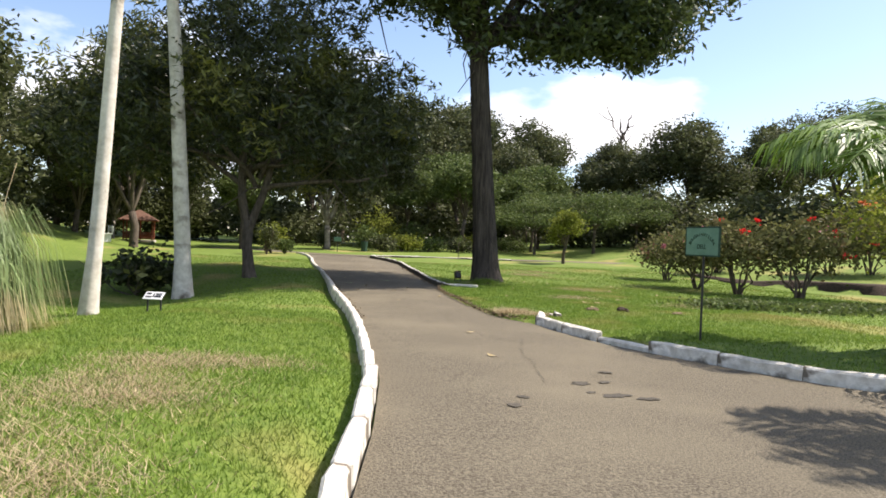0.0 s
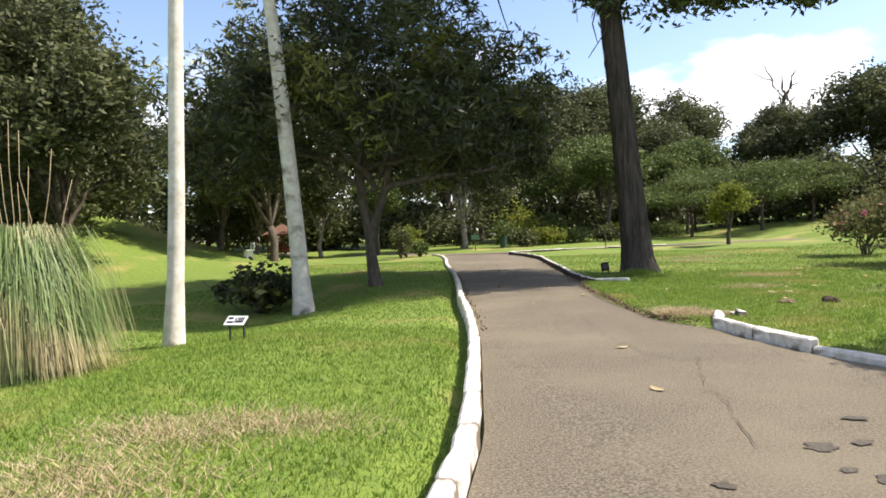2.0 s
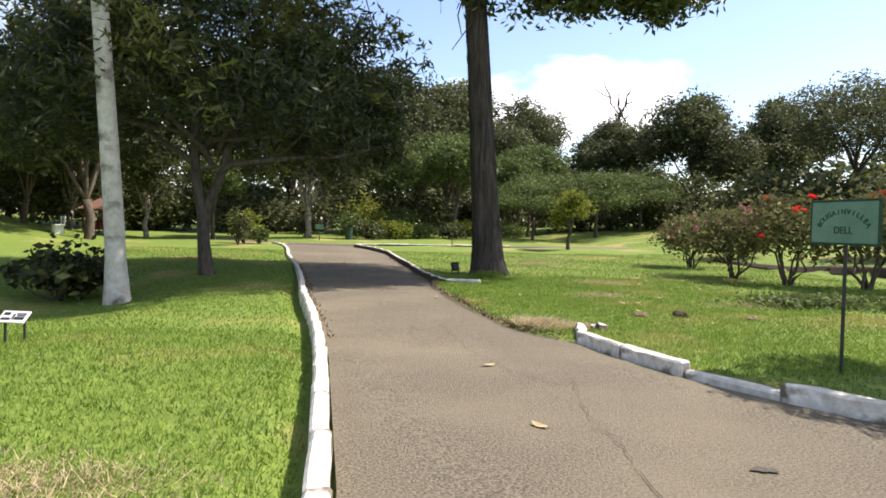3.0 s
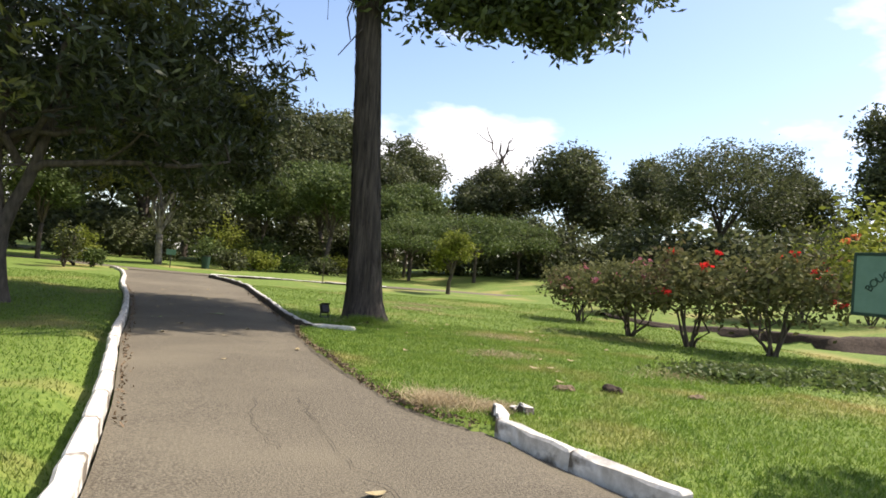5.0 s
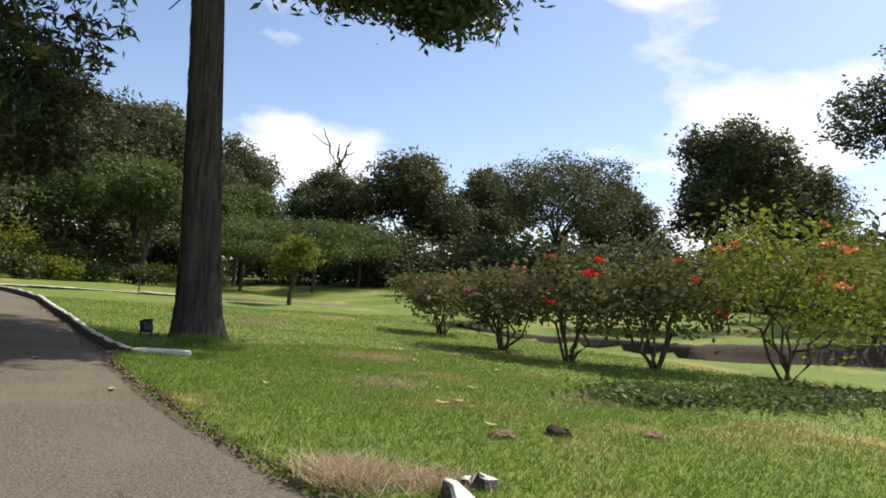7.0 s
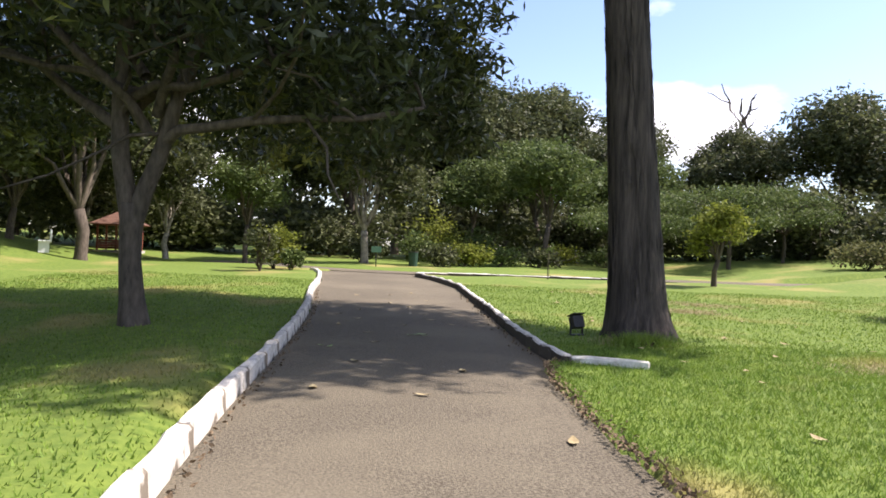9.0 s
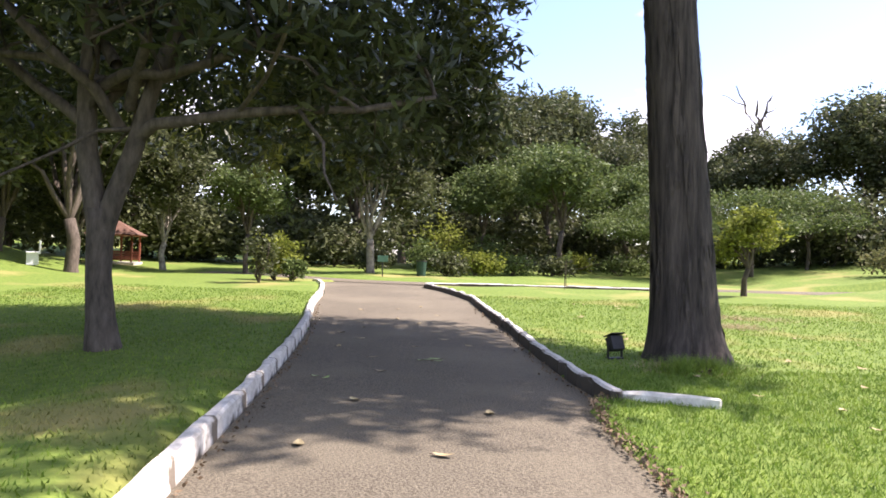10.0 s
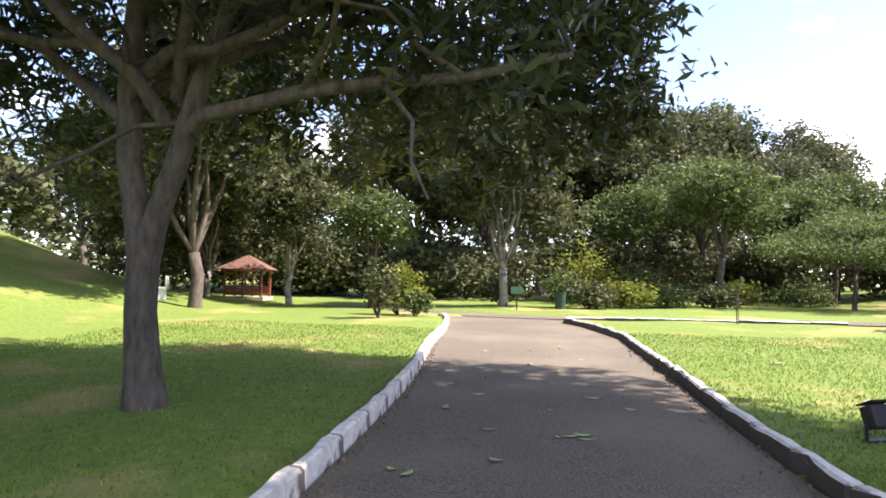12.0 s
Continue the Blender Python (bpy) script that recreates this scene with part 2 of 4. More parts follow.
def quads_mesh(name, verts, size, mat, parent=None, label=""):
    """Many separate faces of the same corner count, from an array of corners (n * size, 3)."""
    n = len(verts) // size
    me = bpy.data.meshes.new(name)
    me.vertices.add(n * size)
    me.vertices.foreach_set("co", np.asarray(verts, np.float32).ravel())
    me.loops.add(n * size)
    me.loops.foreach_set("vertex_index", np.arange(n * size, dtype=np.int32))
    me.polygons.add(n)
    me.polygons.foreach_set("loop_start", np.arange(0, n * size, size, dtype=np.int32))
    me.materials.append(mat)
    me.update(calc_edges=True)
    ob = new(name, me)
    if parent:
        ob.parent = parent
    if label:
        ob["label"] = label
    return ob


def thing(name, place, label, category, group="", kind=""):
    ob = new(name)
    ob.matrix_basis = pose(*place) if len(place) > 3 else Matrix.Translation(place)
    return tagged(ob, label, category, group, kind)


def part(name, bm, mat, parent, label=""):
    me = bpy.data.meshes.new(name)
    bm.to_mesh(me)
    bm.free()
    me.materials.append(mat)
    ob = new(name, me)
    ob.parent = parent
    if label:
        ob["label"] = label
    return ob


def box_bm(x, y, z, sx, sy, sz, bevel=0.01, bm=None, turn=None):
    """A bevelled block centred at x, y, z."""
    bm = bm or bmesh.new()
    made = bmesh.ops.create_cube(bm, size=1)["verts"]
    m = Matrix.Translation((x, y, z)) @ (turn or Matrix()) @ Matrix.Diagonal((sx, sy, sz, 1))
    bmesh.ops.transform(bm, matrix=m, verts=made)
    if bevel:
        edges = list({e for v in made for e in v.link_edges})
        bmesh.ops.bevel(bm, geom=edges, offset=bevel, segments=2, affect="EDGES", profile=0.6)
    return bm


def tube(points, sides=10, rough=0.0, seed=0, flute=0.0):
    """A tapered tube through (x, y, z, radius) points. Gives corners and faces."""
    rng = np.random.default_rng(seed)
    verts, faces = [], []
    pts = [Vector(p[:3]) for p in points]
    phase = rng.uniform(0, 6.28)
    for i, p in enumerate(points):
        d = (pts[min(i + 1, len(pts) - 1)] - pts[max(i - 1, 0)]).normalized()
        a = d.orthogonal().normalized() if abs(d.z) < 0.9 else Vector((1, 0, 0)).cross(d).normalized()
        b = d.cross(a)
        for k in range(sides):
            ang = 2 * math.pi * k / sides
            r = p[3] * (1 + rng.uniform(-rough, rough) + flute * math.sin(ang * 5 + phase + i * 0.12))
            verts.append(pts[i] + a * (math.cos(ang) * r) + b * (math.sin(ang) * r))
    for i in range(len(points) - 1):
        for k in range(sides):
            j = (k + 1) % sides
            faces.append((i * sides + k, i * sides + j, (i + 1) * sides + j, (i + 1) * sides + k))
    faces.append(tuple(range((len(points) - 1) * sides, len(points) * sides)))
    return verts, faces


def tubes(list_of_points, sides=8, rough=0.06, seed=0, flute=0.0):
    verts, faces = [], []
    for i, pts in enumerate(list_of_points):
        v, f = tube(pts, sides, rough, seed + i, flute)
        o = len(verts)
        verts += v
        faces += [tuple(c + o for c in q) for q in f]
    return verts, faces


def bend(a, b, r0, r1, n=7, sag=0.0, wob=0.06, seed=0):
    """Points from a to b, tapering, with a slight wander."""
    rng = np.random.default_rng(seed)
    a, b = np.array(a, float), np.array(b, float)
    out = []
    length = np.linalg.norm(b - a)
    for i in range(n):
        u = i / (n - 1)
        p = a + (b - a) * u + rng.normal(0, wob * length * 0.3, 3) * math.sin(math.pi * u)
        p[2] += sag * math.sin(math.pi * u)
        out.append((*p, r0 + (r1 - r0) * u))
    return out


def leaves(centres, length, width, droop=0.3, seed=0, out_from=None):
    """Pointed leaves, one four-cornered face each, at the centres."""
    rng = np.random.default_rng(seed)
    n = len(centres)
    d = rng.normal(0, 1, (n, 3))
    if out_from is not None:
        d += 0.9 * (centres - out_from) / (np.linalg.norm(centres - out_from, axis=1, keepdims=True) + 1e-6)
    d[:, 2] = d[:, 2] * 0.6 - droop
    d /= np.linalg.norm(d, axis=1, keepdims=True)
    s = np.cross(d, rng.normal(0, 1, (n, 3)))
    s /= np.linalg.norm(s, axis=1, keepdims=True) + 1e-9
    k = rng.uniform(0.65, 1.3, (n, 1))
    base = centres - d * length * 0.5 * k
    tip = centres + d * length * 0.5 * k
    mid = centres - d * length * 0.05 * k
    v = np.stack([base, mid + s * width * 0.5 * k, tip, mid - s * width * 0.5 * k], axis=1)
    return v.reshape(-1, 3)


def clumps(ellipsoids, n_clumps, per, spread, seed=0, shell=0.55, floor=None):
    """Leaf places in clumps, towards the outside of some ellipsoids (x, y, z, rx, ry, rz)."""
    rng = np.random.default_rng(seed)
    w = np.array([e[3] * e[4] * e[5] for e in ellipsoids]) ** (2 / 3)
    pick = rng.choice(len(ellipsoids), n_clumps, p=w / w.sum())
    e = np.array(ellipsoids, float)[pick]
    d = rng.normal(0, 1, (n_clumps, 3))
    d /= np.linalg.norm(d, axis=1, keepdims=True)
    c = e[:, :3] + d * e[:, 3:] * rng.uniform(shell, 1.05, (n_clumps, 1))
    if floor is not None:
        c[:, 2] = np.maximum(c[:, 2], floor + rng.uniform(0, 0.6, n_clumps))
    size = spread * rng.uniform(0.6, 1.4, (n_clumps, 1, 1))
    p = c[:, None, :] + rng.normal(0, 1, (n_clumps, per, 3)) * size * np.array([1, 1, 0.7])
    return p.reshape(-1, 3)

# ---- ground, road, kerbs ----
def spaced(a, b, step, far_a, far_b):
    core = list(np.arange(a, b + 1e-6, step))
    lo, hi, g = [], [], step
    v = core[0]
    while v > far_a:
        g *= 1.22
        v -= g
        lo.append(v)
    v, g = core[-1], step
    while v < far_b:
        g *= 1.22
        v += g
        hi.append(v)
    return np.array(lo[::-1] + core + hi)


def build_ground():
    xs = np.concatenate([spaced(-2.0, 7.0, 0.12, -10, 7.01)[:-1], np.arange(7.2, 34, 0.5)])
    left_x = -np.arange(-xs[0] + 0.5, 30, 0.5)[::-1]
    far_l = [-2600, -1200, -600, -300, -160, -100, -70, -50, -38]
    far_r = [38, 45, 55, 70, 100, 160, 300, 600, 1200, 2600]
    xs = np.concatenate([far_l, left_x, xs, far_r])
    ys = np.concatenate([[-2600, -1200, -500, -200, -100, -60, -40, -30, -20], np.arange(-14, 44, 0.3), np.arange(44, 70, 1.0), [75, 85, 100, 140, 220, 400, 900, 2600]])
    X, Y = np.meshgrid(xs, ys)
    Z = land(X, Y)
    lx = np.interp(Y, [p[0] for p in LEFT], [p[1] for p in LEFT])
    rx = np.interp(Y, [p[0] for p in RIGHT], [p[1] for p in RIGHT])
    ry = [p[0] for p in RIGHT]
    rv = [p[1] for p in RIGHT]
    wide = np.maximum(np.interp(Y - 0.2, ry, rv), np.interp(Y + 0.2, ry, rv)) + 0.09
    kerbed = (Y < 11.9) | (Y > 20.1)
    on_road = (X > lx - 0.1) & (X < np.where(kerbed, wide, rx)) & (Y < 39)
    cross = np.abs(Y - cross_y(X)) < 1.25
    on_road |= cross & (X > -9) & (X < 40)
    Z = np.where(on_road, road_z(X, Y) - 0.09, Z)
    nx, ny = len(xs), len(ys)
    idx = np.arange(nx * ny).reshape(ny, nx)
    faces = np.stack([idx[:-1, :-1], idx[:-1, 1:], idx[1:, 1:], idx[1:, :-1]], -1).reshape(-1, 4)
    me = bpy.data.meshes.new("ground")
    me.from_pydata(np.stack([X, Y, Z], -1).reshape(-1, 3).tolist(), [], faces.tolist())
    me.polygons.foreach_set("use_smooth", [True] * len(me.polygons))
    me.materials.append(M_LAWN)
    tagged(new("ground", me), "mown park lawn with dry patches and gentle dips", "lawn", kind="structure")


def cross_y(x):
    return 39.4 + 0.02 * np.asarray(x) + 0.09 * np.clip(1 - np.asarray(x), 0, 7) ** 2


def build_road():
    verts, faces = [], []
    ys = np.concatenate([[-60, -30, -14], np.arange(-12, 39.3, 0.4)])
    n = 14
    for y in ys:
        a, b = along(LEFT, y), along(RIGHT, y)
        for i in range(n):
            u = i / (n - 1)
            x = a + (b - a) * u
            verts.append((x, y, road_z(x, y) + 0.02 * math.sin(math.pi * u) + 0.004 * math.sin(3 * x + y)))
    for j in range(len(ys) - 1):
        for i in range(n - 1):
            faces.append((j * n + i, j * n + i + 1, (j + 1) * n + i + 1, (j + 1) * n + i))
    tagged(link_mesh("road", verts, faces, M_ROAD, smooth_shade=True), "worn grey-brown asphalt drive with cracks and stains", "road", kind="structure")
    verts, faces = [], []
    xs = np.arange(-9, 40.1, 1.0)
    for x in xs:
        for v in (-1.2, -0.4, 0.4, 1.2):
            y = float(cross_y(x)) + v
            verts.append((x, y, float(road_z(x, y)) + 0.035 + 0.02 * float(smooth(6, 14, x)) + 0.95 * float(smooth(15, 36, x)) + (0.03 if x > 5 else 0)))
    for j in range(len(xs) - 1):
        for i in range(3):
            faces.append((j * 4 + i, (j + 1) * 4 + i, (j + 1) * 4 + i + 1, j * 4 + i + 1))
    tagged(link_mesh("crossing_road", verts, faces, M_ROAD, smooth_shade=True), "pale asphalt lane crossing at the fork", "road", kind="structure")


def stone_mesh(length, seed, worn, mat):
    rng = np.random.default_rng(seed)
    bm = bmesh.new()
    bmesh.ops.create_cube(bm, size=1)
    bmesh.ops.subdivide_edges(bm, edges=[e for e in bm.edges if abs((e.verts[0].co - e.verts[1].co).x) > 0.5], cuts=3)
    for v in bm.verts:
        top = v.co.z > 0
        v.co = Vector((v.co.x * length, v.co.y * (0.12 if top else 0.155), v.co.z * 0.29))
        v.co += Vector(rng.normal(0, worn, 3)) * (1 if top else 0.4)
    bmesh.ops.bevel(bm, geom=[e for e in bm.edges if e.calc_face_angle(0) > 0.8], offset=0.022, segments=1, affect="EDGES")
    me = bpy.data.meshes.new("kerb_stone")
    bm.to_mesh(me)
    bm.free()
    me.materials.append(mat)
    return me


def build_kerb(name, line, label, low=(), seed=0, mat=None):
    """Kerb stones end to end along a line of (x, y)."""
    holder = thing(name, (line[0][0], line[0][1], 0), label, "kerb", kind="structure")
    meshes = [stone_mesh(0.97, seed + i, 0.009, mat or M_KERB) for i in range(5)]
    rng = random.Random(seed)
    pts = [Vector((x, y, 0)) for x, y in line]
    total = sum((b - a).length for a, b in zip(pts, pts[1:]))
    dense = []
    for a, b in zip(pts, pts[1:]):
        steps = max(2, int((b - a).length / 0.02))
        dense += [a + (b - a) * (i / steps) for i in range(steps)]
    dense.append(pts[-1])
    count = max(1, round(total / 1.0))
    step = (len(dense) - 1) / count
    for i in range(count):
        a, b = dense[int(i * step)], dense[int((i + 1) * step)]
        mid = (a + b) / 2
        ob = new("kerb_stone", meshes[rng.randrange(5)])
        drop = 0.075 if i - count in low else 0.0
        z0 = road_z(mid.x, a.y)
        z1 = road_z(mid.x, b.y)
        tilt = math.degrees(math.atan2(float(z1 - z0), (b - a).length)) if (b - a).length else 0
        m = pose(mid.x, mid.y, float(road_z(mid.x, mid.y)) + 0.0 - drop + rng.uniform(-0.008, 0.008), 0, -tilt + rng.uniform(-0.6, 0.6), math.degrees(math.atan2(b.y - a.y, b.x - a.x)) + rng.uniform(-0.8, 0.8))
        m = m @ Matrix.Diagonal(((b - a).length / 0.957, 1, 1, 1))
        ob.parent = holder
        ob.matrix_basis = Matrix.Translation(-Vector(holder.matrix_basis.translation)) @ m


build_ground()
build_road()
build_kerb("kerb_left", [(along(LEFT, y) - 0.09, y) for y in np.arange(-8, 38.6, 0.5)], "whitewashed kerb of worn concrete stones beside the lawn", seed=3)
build_kerb("kerb_right", [(24.0, 0.2), (17.0, 1.1), (13.0, 2.1), (9.7, 3.3), (7.8, 4.6), (6.85, 5.7), (6.3, 6.45), (5.8, 6.95), (5.2, 7.95), (4.75, 8.75), (4.32, 9.65), (4.12, 10.35), (3.93, 11.15), (3.85, 11.9)], "broken whitewashed kerb with a gap and a loose end", low=(-3,), seed=11)
build_kerb("kerb_tree_side", [(4.05, 19.95), (3.2, 20.2)], "short whitewashed kerb end lying in the grass", seed=21)
build_kerb("kerb_curve", [(3.2, 20.2), (3.06, 21.4), (2.95, 23.4), (2.83, 26.4), (2.36, 32), (1.6, 35), (1.0, 36.6), (0.97, 37.2), (1.4, 37.75), (2.6, 38.1), (5.5, 38.25), (9.0, 38.3)], "mossy kerb curving to the fork, pale on top, shade painted into its sides", seed=31, mat=M_OLDKERB)


# ---- trees ----
def each(name, lines, sides, mat, parent):
    """One tapered tube a part."""
    for i, pts in enumerate(lines):
        v, f = tube(pts, sides, 0.05, i)
        link_mesh(name, v, f, mat, parent, smooth_shade=True)


def place_parent(ob, x, y, turn=0.0, scale=1.0, z=None):
    ob.matrix_basis = pose(x, y, land_z(x, y) if z is None else z, 0, 0, turn) @ Matrix.Diagonal((scale, scale, scale, 1))


def big_tree():
    """Tall tree with a dark ridged trunk that flares at the foot."""
    ob = thing("tall_tree", (4.84, 22.95, land_z(4.84, 22.95)), "tall tree with dark ridged bark beside the kerb", "tree")
    lean = lambda z: (-0.07 * z, 0.01 * z)
    zs = [-0.2, 0.0, 0.15, 0.4, 0.8, 1.4, 2.2, 3.4, 4.8, 6.2, 7.6, 8.6]
    rs = [0.70, 0.60, 0.53, 0.475, 0.435, 0.40, 0.38, 0.355, 0.335, 0.32, 0.31, 0.34]
    v, f = tube([(*lean(z), z, r) for z, r in zip(zs, rs)], 40, 0.025, 5, 0.05)
    link_mesh("trunk", v, f, M_BARK, ob, smooth_shade=True)
    # long vertical ridges of bark
    rng = np.random.default_rng(8)
    rv = []
    for k in range(420):
        a, z0 = rng.uniform(0, 6.283), rng.uniform(0.05, 7.6)
        ln, wd = rng.uniform(0.25, 0.8), rng.uniform(0.02, 0.04)
        col = []
        for zz, ww, up in ((z0, 0.2, 0), (z0 + ln * 0.5, 1.0, 1), (z0 + ln, 0.2, 0)):
            r = float(np.interp(zz, zs, rs)) * (1.005 + 0.05 * up)
            lx, ly = lean(zz)
            for sd in (-1, 1):
                da = sd * wd * ww / r
                col.append((lx + math.cos(a + da) * r * (0.985 if not up else 1), ly + math.sin(a + da) * r * (0.985 if not up else 1), zz))
        rv += [col[0], col[1], col[3], col[2], col[2], col[3], col[5], col[4]]
    quads_mesh("bark_ridge", rv, 4, M_BARK, ob)["kind"] = "stuff"
    top = np.array([*lean(8.4), 8.4])
    tips = [(-5.5, 1.5, 11.5), (-3.0, -3.0, 13.0), (-2.5, 4.0, 13.5), (0.5, -2.5, 14.0), (0.8, 3.5, 14.5), (4.0, -1.5, 12.0), (6.0, 0.5, 10.8), (4.5, 3.5, 12.5), (-0.5, 0.5, 16.0), (2.8, 0.8, 9.2), (5.6, -0.6, 9.0), (6.6, 1.2, 9.6), (-3.4, -3.6, 12.2), (2.4, -0.5, 8.2), (-1.4, -0.5, 8.6)]
    limbs = [bend(top + (0, 0, -0.4), t, 0.21, 0.035, 8, 0.5, 0.12, i) for i, t in enumerate(tips)]
    twigs = []
    for i, l in enumerate(limbs):
        for j in (3, 4, 5, 6):
            p = np.array(l[j][:3])
            twigs.append(bend(p, p + np.random.default_rng(i * 9 + j).normal(0, 1.3, 3) + (0, 0, 0.2), 0.05, 0.012, 5, 0.1, 0.15, i * 7 + j))
    each("limb", limbs, 8, M_BARK, ob)
    each("twig", twigs, 6, M_BARK, ob)
    ell = [(-5.0, 1.2, 11.5, 2.6, 2.6, 1.6), (-3, -2.5, 12.6, 2.6, 2.6, 1.6), (-2, 3.5, 13.2, 3, 3, 1.8), (0.5, -2.5, 13.8, 2.8, 2.6, 1.6), (1, 3.5, 14, 3, 3, 1.8),
           (4, -1.5, 11.8, 2.4, 2.4, 1.4), (6.2, 0.4, 10.6, 2.5, 2.4, 1.3), (4.6, 3.2, 12.2, 2.6, 2.6, 1.5), (0, 0.5, 15.4, 3, 3, 1.6), (2.6, 0.2, 9.0, 2.0, 1.8, 1.1), (4.8, -0.6, 8.8, 2.0, 2.0, 1.2), (5.6, 1.0, 9.2, 1.8, 1.8, 1.2), (3.6, 1.6, 9.6, 2.2, 2.0, 1.2), (-1.4, -0.6, 9.4, 1.6, 1.6, 0.9), (-2.6, 1.0, 10.2, 2.2, 2, 1.0),
           (-0.9, -0.4, 8.3, 1.0, 1.0, 0.8), (1.0, -0.3, 8.1, 1.2, 1.1, 0.7), (2.6, -0.3, 8.15, 1.3, 1.2, 0.7), (4.6, 0.0, 8.2, 1.2, 1.1, 0.7),
           (-0.5, -3.6, 12.6, 2.6, 1.8, 1.5), (-3.6, -3.6, 12.2, 2.4, 1.8, 1.4)]
    c = np.concatenate([clumps(ell, 2250, 26, 0.25, 4, 0.4), clumps([(0.5, 1.8, 12.8, 4.6, 5.0, 1.9), (4.6, 1.8, 11.8, 3.2, 4.4, 1.5)], 1150, 22, 0.26, 44, 0.2)])
    quads_mesh("crown", leaves(c, 0.30, 0.11, 0.6, 6), 4, M_BIGLEAF, ob)


def mango_tree():
    """Wide, dense tree that forks low and hangs over the road."""
    ob = thing("mango_tree", (-3.15, 23.1, land_z(-3.15, 23.1)), "dense spreading mango tree forking low on the lawn", "tree")
    v, f = tube([(0.10, 0, -0.2, 0.30), (0.08, 0, 0.05, 0.235), (0.04, 0, 0.4, 0.19), (-0.02, 0, 1.0, 0.165), (-0.03, 0.02, 1.5, 0.175), (0, 0.02, 1.9, 0.20)], 20, 0.03, 2, 0.04)
    link_mesh("trunk", v, f, M_BARK2, ob, smooth_shade=True)
    left_stem = [(-0.03, 0.02, 1.6, 0.16), (-0.14, 0.02, 2.1, 0.145), (-0.24, 0.0, 2.7, 0.135), (-0.27, 0.0, 3.5, 0.125), (-0.24, 0.05, 4.6, 0.11), (-0.3, 0.1, 6.0, 0.08), (-0.2, 0.2, 7.6, 0.04)]
    right_stem = [(0.03, 0.0, 1.65, 0.15), (0.18, -0.03, 2.1, 0.135), (0.40, -0.08, 2.6, 0.12), (0.52, -0.1, 3.0, 0.115), (0.66, 0.0, 3.7, 0.10), (0.95, 0.2, 4.8, 0.085), (1.4, 0.4, 6.6, 0.04)]
    low_limb = [(0.50, -0.1, 2.88, 0.10), (0.75, -0.2, 3.05, 0.085), (1.2, -0.3, 3.08, 0.078), (1.9, -0.35, 3.2, 0.07), (2.7, -0.3, 3.28, 0.06), (3.5, -0.2, 3.32, 0.05), (4.5, 0.1, 3.6, 0.03)]
    high_limb = [(-0.26, 0.0, 3.2, 0.10), (-0.05, -0.1, 3.55, 0.085), (0.4, -0.25, 3.72, 0.075), (0.9, -0.3, 3.68, 0.068), (1.5, -0.35, 3.85, 0.06), (2.2, -0.4, 4.15, 0.045), (3.2, -0.4, 4.6, 0.025)]
    ends = [(-4, 0.8, 5, 0.09), (2.6, 2.6, 5.6, 0.09), (4.9, 3.6, 5.2, 0.09), (-2.4, 2.6, 6.2, 0.09), (-2.4, -2.4, 5.6, 0.09), (2.0, -2.6, 5.8, 0.08), (-4.5, -0.3, 3.9, 0.07)]
    limbs = [left_stem, right_stem, low_limb, high_limb] + [bend((-0.2 + 0.1 * i, 0.03, 3.0 + 0.3 * (i % 4)), e[:3], e[3], 0.03, 9, 0.35, 0.12, 40 + i) for i, e in enumerate(ends)]
    twigs = []
    for i, l in enumerate(limbs):
        for j in (3, 4, 5, 6):
            p = np.array(l[j][:3])
            twigs.append(bend(p, p + np.random.default_rng(i * 5 + j).normal(0, 1.0, 3) + (0, 0, 0.3), 0.035, 0.01, 5, 0.1, 0.15, i * 3 + j))
    each("limb", limbs, 10, M_BARK2, ob)
    each("twig", twigs, 6, M_BARK2, ob)
    ell = [(0, 0.5, 7.0, 4.2, 4.2, 3.0), (2.9, -0.3, 5.2, 2.1, 2.2, 1.9), (-3.6, 0.6, 5.6, 2.5, 2.6, 2.1), (1.5, 3.0, 5.6, 2.8, 2.6, 2.4), (-2, 3.0, 5.8, 2.8, 2.6, 2.4), (-1.8, -2.6, 5.4, 2.6, 2.2, 2.0), (1.6, -2.6, 5.4, 2.4, 2.2, 2.1), (0.3, 0.3, 9.2, 2.8, 2.8, 1.8), (3.4, 0.6, 4.0, 1.5, 1.6, 1.0), (3.0, 3.0, 3.8, 1.5, 1.6, 1.2), (0.8, 4.2, 4.0, 2.0, 1.4, 1.3), (-3.4, 3.4, 4.2, 1.8, 1.6, 1.2), (-4.6, 0.6, 4.3, 1.5, 2.0, 1.2), (4.9, 3.8, 4.9, 1.4, 1.6, 1.7), (4.6, 1.6, 6.3, 1.6, 1.8, 1.5), (-4.4, -2.0, 5.0, 1.8, 1.8, 1.3)]
    c = np.concatenate([clumps(ell, 2050, 22, 0.18, 14, 0.5, 2.75), clumps([(4.7, 3.8, 4.9, 1.4, 1.6, 1.7)], 150, 22, 0.2, 17, 0.3, 3.0), clumps([(0, 0.4, 7.8, 4.8, 5.0, 1.7), (-3.2, 0.5, 6.6, 2.8, 3.8, 1.2), (2.4, 0.2, 6.6, 2.2, 3.4, 1.1)], 380, 22, 0.2, 15, 0.15)])
    quads_mesh("crown", leaves(c, 0.27, 0.07, 0.6, 16), 4, M_MANGO, ob)


